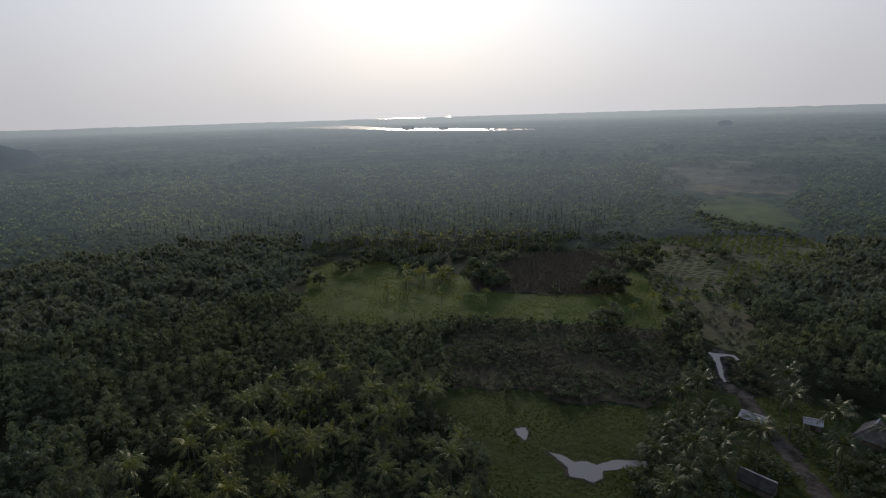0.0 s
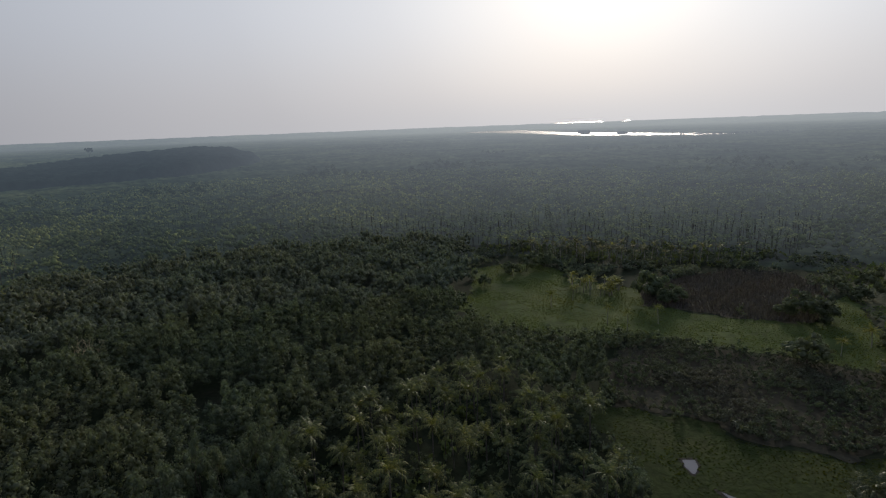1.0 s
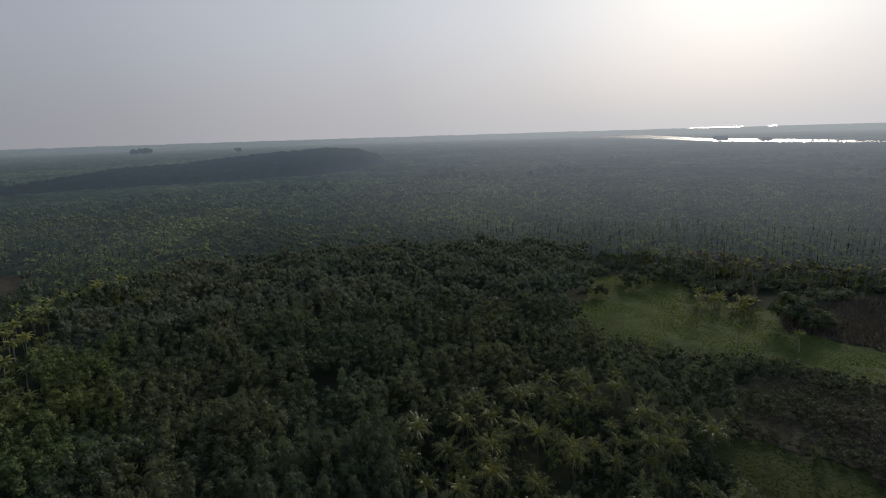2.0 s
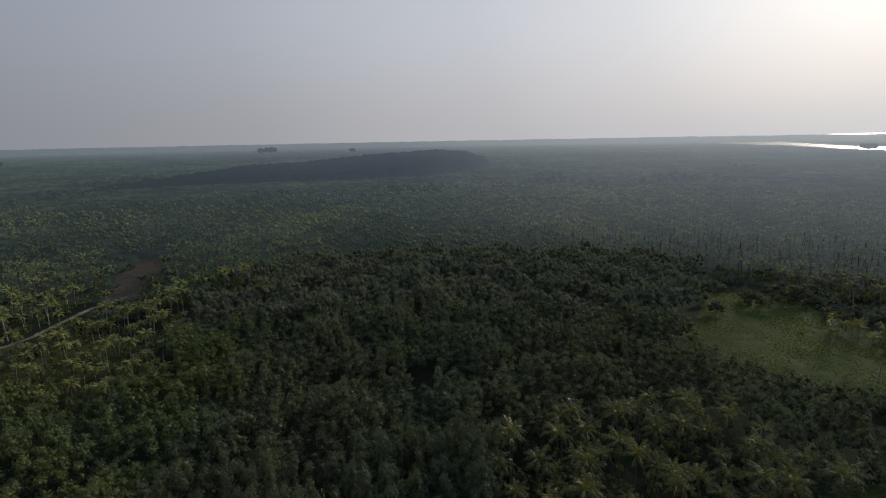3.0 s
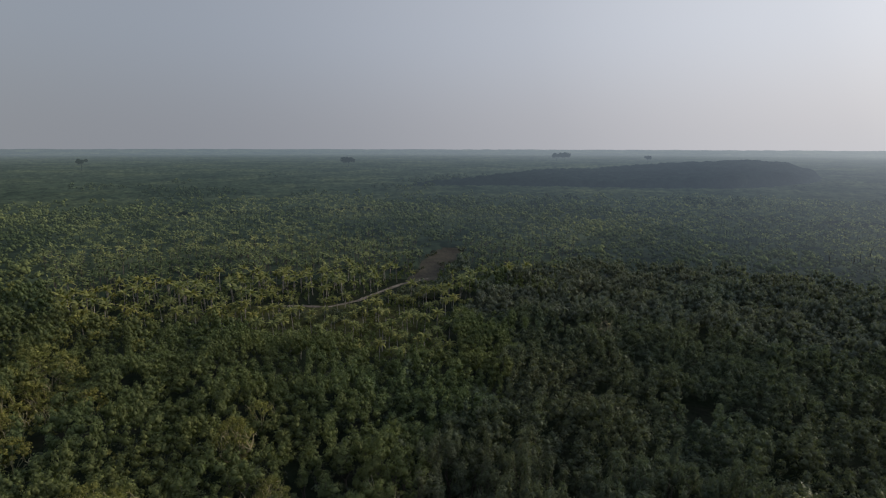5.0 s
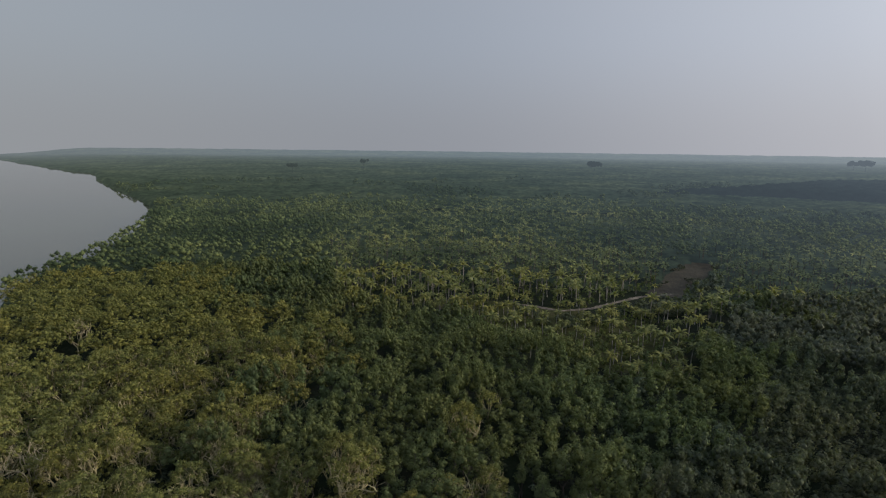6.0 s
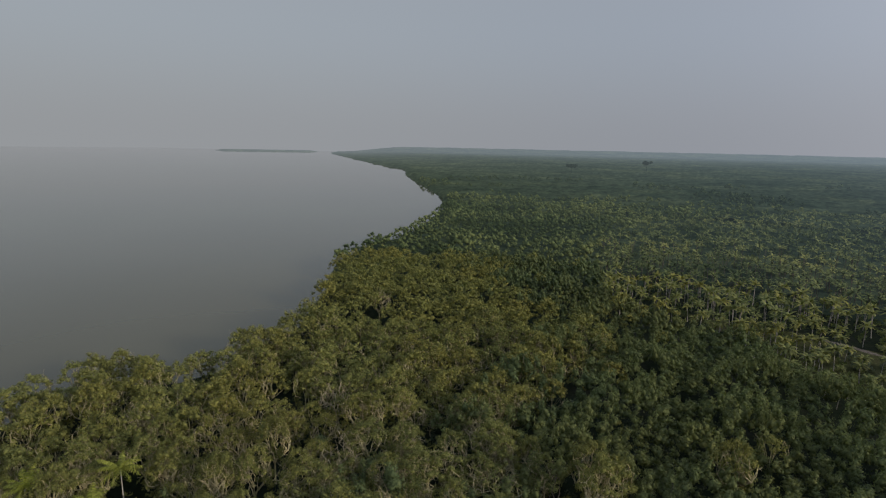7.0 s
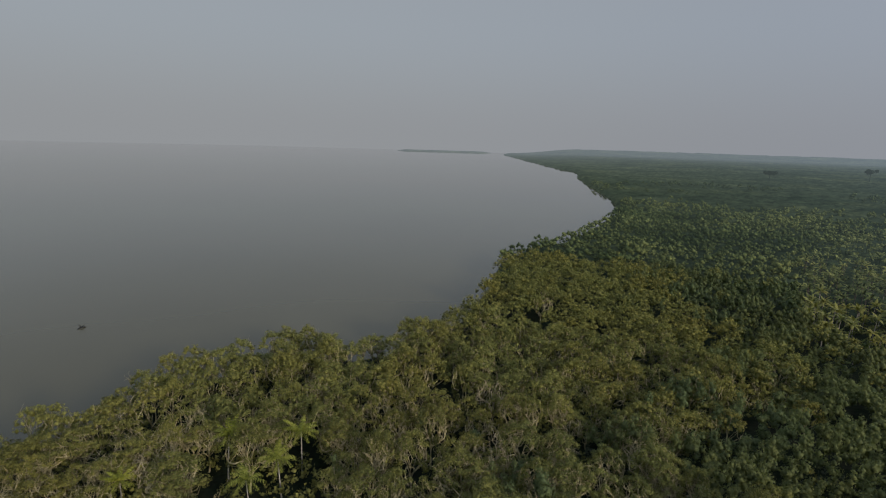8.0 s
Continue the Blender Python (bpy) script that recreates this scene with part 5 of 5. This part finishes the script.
blades("grass", 32, x[~far], y[~far], 0.17 + 0.08 * wave(x[~far], y[~far], 7, 28), 0.3, grass_blade, "rough green grass in tufts near the huts", "grass", per=2)
blades("grass", 33, x[far], y[far], 0.2 + 0.1 * wave(x[far], y[far], 7, 28), 0.3, bright_blade, "bright green meadow grass in tufts", "grass", per=2)

# planting mounds in uneven rows
rng = np.random.default_rng(33)
mound_v, mound_f = [], []
for k in range(9):
    a = 2 * math.pi * k / 9
    mound_v += [(math.cos(a), math.sin(a) * 0.3, 0), (math.cos(a) * 0.62, math.sin(a) * 0.18, 0.1)]
mound_v.append((0, 0, 0.13))
mound_f = [(2 * k, (2 * k + 2) % 18, (2 * k + 3) % 18, 2 * k + 1) for k in range(9)]
mound_cap = [(2 * k + 1, (2 * k + 3) % 18, 18) for k in range(9)]
gx, gy = np.meshgrid(np.arange(-30, 30), np.arange(-50, 50))
mx = (155 + gx * 4.6 + (gy % 3) * 1.5 + rng.normal(size=gx.shape) * 0.6).ravel()
my = (245 + gy * 2.3 + rng.normal(size=gx.shape) * 0.3 + gx * 0.25).ravel()
keep = inside(mx, my, MOUNDS) & (wave(mx, my, 16, 29) > -0.7) & (my > 205 + 6 * wave(mx, my, 6, 48))
mx, my = mx[keep], my[keep]
place = np.stack([mx, my, ground_height(mx, my)], axis=1)
turn, big = rng.normal(size=len(mx)) * 0.12 + 0.1, rng.uniform(1.6, 2.7, len(mx))
tagged(new("planting_mounds", bulk("planting_mounds", [(*scatter(np.array(mound_v), np.array(mound_f), place, turn, big), 0), (*scatter(np.array(mound_v), np.array(mound_cap), place, turn, big), 0)], [field_soil])),
       "rows of earth planting mounds", "mounds", kind="stuff")
fresh = inside(mx, my, [(171, 292), (216, 294), (212, 272), (180, 245), (164, 250)]) | (wave(mx, my, 20, 30) > -0.3)
low_growth("crop_plants", 34, mx[fresh], my[fresh], rng.uniform(0.6, 1.2, int(fresh.sum())), [crop_leaf, crop_leaf], "green crop leaves on the mounds", "crops", puffs=4, leaf_count=12, leaf=0.28, height=1.1, spread=1.3, puff=0.45)
x, y = jittered(rng, 3.0, 160, 260)
keep = inside(x, y, MOUNDS) & (y < 214) & (wave(x, y, 5, 49) > -0.1)
low_growth("scrub", 39, x[keep], y[keep], rng.uniform(0.35, 1.0, int(keep.sum())), [scrub_leaf, scrub_leaf], "dull brown-green shrubs on fallow ground", "scrub", puffs=4, leaf_count=12, leaf=0.26, height=1.7, spread=1.1, puff=0.6)
x, y = jittered(rng, 9.0, 170, 320)
keep = inside(x, y, MOUNDS) & (wave(x, y, 14, 35) > 0.35)
low_growth("bushes", 35, x[keep], y[keep], rng.uniform(0.8, 1.8, int(keep.sum())), [forest_leaf, forest_leaf], "dark bushes between the fields", "bushes", puffs=7, leaf_count=18, leaf=0.36, height=2.6, spread=2.0, puff=0.9)
x, y = jittered(rng, 9.0, 330, 880)
keep = inside(x, y, FAR_FIELD) & (wave(x, y, 30, 36) + 0.5 * wave(x, y, 9, 37) > 0.4)
low_growth("bushes", 36, x[keep], y[keep], rng.uniform(0.8, 2.0, int(keep.sum())), [hazed_leaf_mat, hazed_leaf_mat], "scattered bushes on far fields", "bushes", puffs=6, leaf_count=8, leaf=0.6, height=2.6, spread=2.4, puff=1.1)

# ---- bushes standing in the meadow ----
def bush_thing(seed, label, mat, spread=1.6, height=2.4):
    rng = np.random.default_rng(seed)
    tips = dome(rng, 14, spread, height)
    tips[:, 2] = np.maximum(tips[:, 2], 0.5)
    radii = rng.uniform(0.5, 0.8, 14)
    root = new("bush")
    part_mesh("foliage", bulk("foliage", [(*leaves_on(rng, tips, radii, 50, 0.19), 0), (*cores(rng, tips, radii), 0)], [mat]), root)
    part_mesh("stem", smooth(bulk("stem", [(*tube([(0, 0, -0.2), (0.1, 0, 0.6), (0, 0.1, 1.3)], [0.1, 0.08, 0.04], 5), 0)], [dark_bark])), root)
    return tagged(root, label, "bush", "bushes in the meadow")


rng = np.random.default_rng(41)
BUSHES = [(-42, 262), (-46, 270), (-52, 243), (72, 216), (78, 219), (66, 219), (-36, 272), (-28, 280), (100, 246), (96, 262), (104, 250), (20, 232), (26, 228), (22, 240), (30, 232), (60, 176), (84, 170), (76, 160), (79, 166)]
plant_out([bush_thing(42, "rounded dark green bush in the meadow", forest_leaf), bush_thing(43, "rounded dark green bush in the meadow", forest_leaf, 1.9, 2.8)], rng, BUSHES, [float(s) for s in rng.uniform(0.9, 2.0, len(BUSHES))])

# ---- banana clump at the meadow's edge ----
def banana_thing(seed):
    rng = np.random.default_rng(seed)
    root = new("banana_plant")
    part_mesh("stem", smooth(bulk("stem", [(*tube([(0, 0, -0.2), (0.05, 0, 1.2), (0, 0, 2.4)], [0.16, 0.13, 0.08], 6), 0)], [palm_bark])), root)
    for k in range(8):
        v, f = strip_frond(2.2 * rng.uniform(0.8, 1.1), 1.2 - 0.09 * k, 1.5, 5)
        part_mesh("leaf", bulk("leaf", [(turned(v, k * 2.4) + (0, 0, 2.3), f, 0)], [scrub_leaf if k > 6 else far_palm_leaf]), root)
    return tagged(root, "pale green banana plant with broad drooping leaves", "banana plant", "banana plants")


places = [(float(-16 + rng.uniform(0, 28)), float(234 + rng.uniform(0, 24))) for _ in range(26)]
plant_out([banana_thing(51), banana_thing(52)], rng, places, [float(s) for s in rng.uniform(0.8, 1.4, len(places))])

# ---- dead trees ----
def dead_tree(seed, height, label):
    trunk, limbs, _, _ = make_mangrove(seed, height=height, puffs=14, spread=4.6, bare_share=0.35)
    root = new("dead_tree")
    part_mesh("trunk", smooth(bulk("trunk", [(*trunk, 0)], [dead_bark])), root)
    for limb in limbs:
        part_mesh("limb", smooth(bulk("limb", [(*limb, 0)], [dead_bark])), root)
    return tagged(root, label, "tree", "dead trees")


DEAD = [(-80, -75, 1.0), (-154, 125, 1.05), (-64, -123, 1.0), (-22, -112, 1.0), (-98, -92, 1.0), (-176, -140, 1.0)]
rng = np.random.default_rng(45)
plant_out([dead_tree(46, 13.0, "bare pale dead tree among green crowns"), dead_tree(47, 12.3, "bare pale dead tree among green crowns")], rng, [(a, b) for a, b, _ in DEAD], [c for _, _, c in DEAD])


# ---- a snag adrift on the river ----
root = new("driftwood")
root.location = (-27, -245, 0.0)
part_mesh("trunk", smooth(bulk("trunk", [(*tube([(-1.6, -0.5, -0.1), (-0.4, 0, 0.35), (0.8, 0.5, 0.3), (1.9, 1.2, -0.1)], [0.16, 0.24, 0.2, 0.1], 6), 0)], [wet_bark])), root)
for end in ((-0.9, 1.1, 1.7), (0.9, -0.6, 0.9), (1.2, 1.4, 2.1)):
    part_mesh("branch", smooth(bulk("branch", [(*tube([(0.1, 0.1, 0.3), (end[0] * 0.5, end[1] * 0.6, end[2] * 0.6), end], [0.13, 0.1, 0.05], 5), 0)], [wet_bark])), root)
tagged(root, "dark waterlogged branch adrift on the river", "driftwood")

# ---- huts ----
def box(bm, x0, x1, y0, y1, z0, z1):
    vs = [bm.verts.new((x, y, z)) for z in (z0, z1) for x, y in ((x0, y0), (x1, y0), (x1, y1), (x0, y1))]
    for f in ((0, 3, 2, 1), (4, 5, 6, 7), (0, 1, 5, 4), (1, 2, 6, 5), (2, 3, 7, 6), (3, 0, 4, 7)):
        bm.faces.new([vs[i] for i in f])


def hut(where, yaw, w, d, wall_h, rise, over, roof_mat, label, ridge_share=1.0):
    root = new("hut")
    root.matrix_basis = Matrix.Translation((*where, float(ground_height(*where)))) @ Matrix.Rotation(radians(yaw), 4, "Z")
    t = 0.15
    for x0, x1, y0, y1 in ((-w / 2, w / 2, d / 2 - t, d / 2), (-w / 2, -w / 2 + t, -d / 2, d / 2 - t), (w / 2 - t, w / 2, -d / 2, d / 2 - t), (-w / 2 + t, -0.5, -d / 2, -d / 2 + t), (0.5, w / 2 - t, -d / 2, -d / 2 + t)):
        bm = bmesh.new()
        box(bm, x0, x1, y0, y1, -0.1, wall_h)
        part("wall", bm, mud_wall, root)
    bm = bmesh.new()
    box(bm, -0.48, 0.48, -d / 2 + 0.03, -d / 2 + 0.09, 0.0, min(1.9, wall_h - 0.05))
    part("door", bm, dark_bark, root, "dark plank door")
    # the roof: two thick slopes, uneven along the eaves, with hipped ends where the ridge is shorter
    rng = np.random.default_rng(int(w * 100))
    n, thick = 9, 0.22 if roof_mat in (thatch, dark_thatch) else 0.05
    for side in (-1, 1):
        bm = bmesh.new()
        rings = []
        for k in range(n):
            u = k / (n - 1) * 2 - 1
            xr, xe = u * (w / 2 + over) * ridge_share, u * (w / 2 + over)
            ze = wall_h - over * rise / (d / 2) + float(rng.normal()) * 0.05
            ring = [(xr, 0.0, wall_h + rise), (xe, side * (d / 2 + over), ze)]
            rings.append([bm.verts.new(p) for p in ring] + [bm.verts.new((p[0], p[1], p[2] + thick)) for p in ring])
        for a, b in zip(rings, rings[1:]):
            for i, j in ((0, 1), (3, 2), (1, 3), (2, 0)):
                bm.faces.new((a[i], a[j], b[j], b[i]))
        for ring in (rings[0], rings[-1]):
            bm.faces.new((ring[0], ring[1], ring[3], ring[2]))
        bmesh.ops.recalc_face_normals(bm, faces=bm.faces[:])
        part("roof_slope", bm, roof_mat, root)
    for side in (-1, 1):
        bm = bmesh.new()
        x = side * (w / 2 + (over if ridge_share < 1 else 0) - 0.05)
        xr = side * (w / 2 + over) * ridge_share - side * 0.05
        e = d / 2 + (over if ridge_share < 1 else 0)
        z0 = wall_h - (over * rise / (d / 2) if ridge_share < 1 else 0)
        tri = [(x, -e, z0), (x, e, z0), (xr, 0, wall_h + rise + 0.05)]
        a = [bm.verts.new(p) for p in tri]
        b = [bm.verts.new((p[0] + side * 0.12, p[1], p[2])) for p in tri]
        bm.faces.new(a)
        bm.faces.new(b[::-1])
        for i in range(3):
            bm.faces.new((a[i], a[(i + 1) % 3], b[(i + 1) % 3], b[i]))
        bmesh.ops.recalc_face_normals(bm, faces=bm.faces[:])
        part("gable", bm, roof_mat if ridge_share < 1 else mud_wall, root)
    # a pale cap added along each ridge imitates sky glinting past the dark slope
    bm = bmesh.new()
    box(bm, -(w / 2 + over) * ridge_share, (w / 2 + over) * ridge_share, -0.18, 0.18, wall_h + rise + thick - 0.06, wall_h + rise + thick + 0.08)
    part("ridge", bm, tin_sheet, root, "pale sheet-metal ridge cap standing in for sky glint")
    return tagged(root, label, "hut", "huts by the path")


hut((98, 107), 35, 7.0, 5.0, 2.2, 2.4, 0.6, thatch, "mud-walled hut with a hipped grey thatch roof", 0.55)
hut((63, 93), -52, 6.2, 3.2, 1.9, 1.3, 0.4, dark_thatch, "long low hut with a dark grey thatch roof")
hut((75.5, 115.5), -48, 5.4, 3.0, 2.0, 0.9, 0.35, tin_sheet, "low hut with a pale sheet-metal roof")
hut((88, 113), -30, 3.4, 2.4, 1.8, 0.7, 0.3, tin_sheet, "small shed with a pale sheet-metal roof")

# ---- emergent trees far off ----
for yaw, dist, tall, wide in ((108.9, 1500, 24, 15), (101.8, 1650, 26, 15), (56.4, 2300, 30, 26), (57.2, 2320, 28, 22), (48.5, 2100, 26, 14), (78.4, 1750, 22, 26), (1.95, 1960, 19, 22), (-1.7, 1900, 15, 18), (-28.2, 1700, 17, 22)):
    px, py = -math.sin(radians(yaw)) * dist, math.cos(radians(yaw)) * dist
    tall, wide = tall * 1.25, wide * 1.5
    rng = np.random.default_rng(int(dist))
    a = rng.uniform(0, 6.28, 12)
    rad = wide / 2 * np.sqrt(rng.uniform(0, 1, 12))
    tips = np.stack([np.cos(a) * rad, np.sin(a) * rad, tall * rng.uniform(0.72, 0.95, 12)], axis=1)
    root = new("tall_tree")
    root.location = (px, py, float(ground_height(px, py)))
    # trunk and crown both glow with painted haze
    part_mesh("trunk", smooth(bulk("trunk", [(*tube([(0, 0, -1), (0.4, 0, tall * 0.4), (0, 0.3, tall * 0.85)], [1.0, 0.8, 0.4], 6), 0)], [hazed_tree_mat])), root)
    part_mesh("crown", bulk("crown", [(*leaves_on(rng, tips, np.full(12, wide * 0.2), 70, wide * 0.08), 0)], [hazed_tree_mat]), root)
    tagged(root, "tall tree standing above the hazy woods", "tree", "emergent trees")
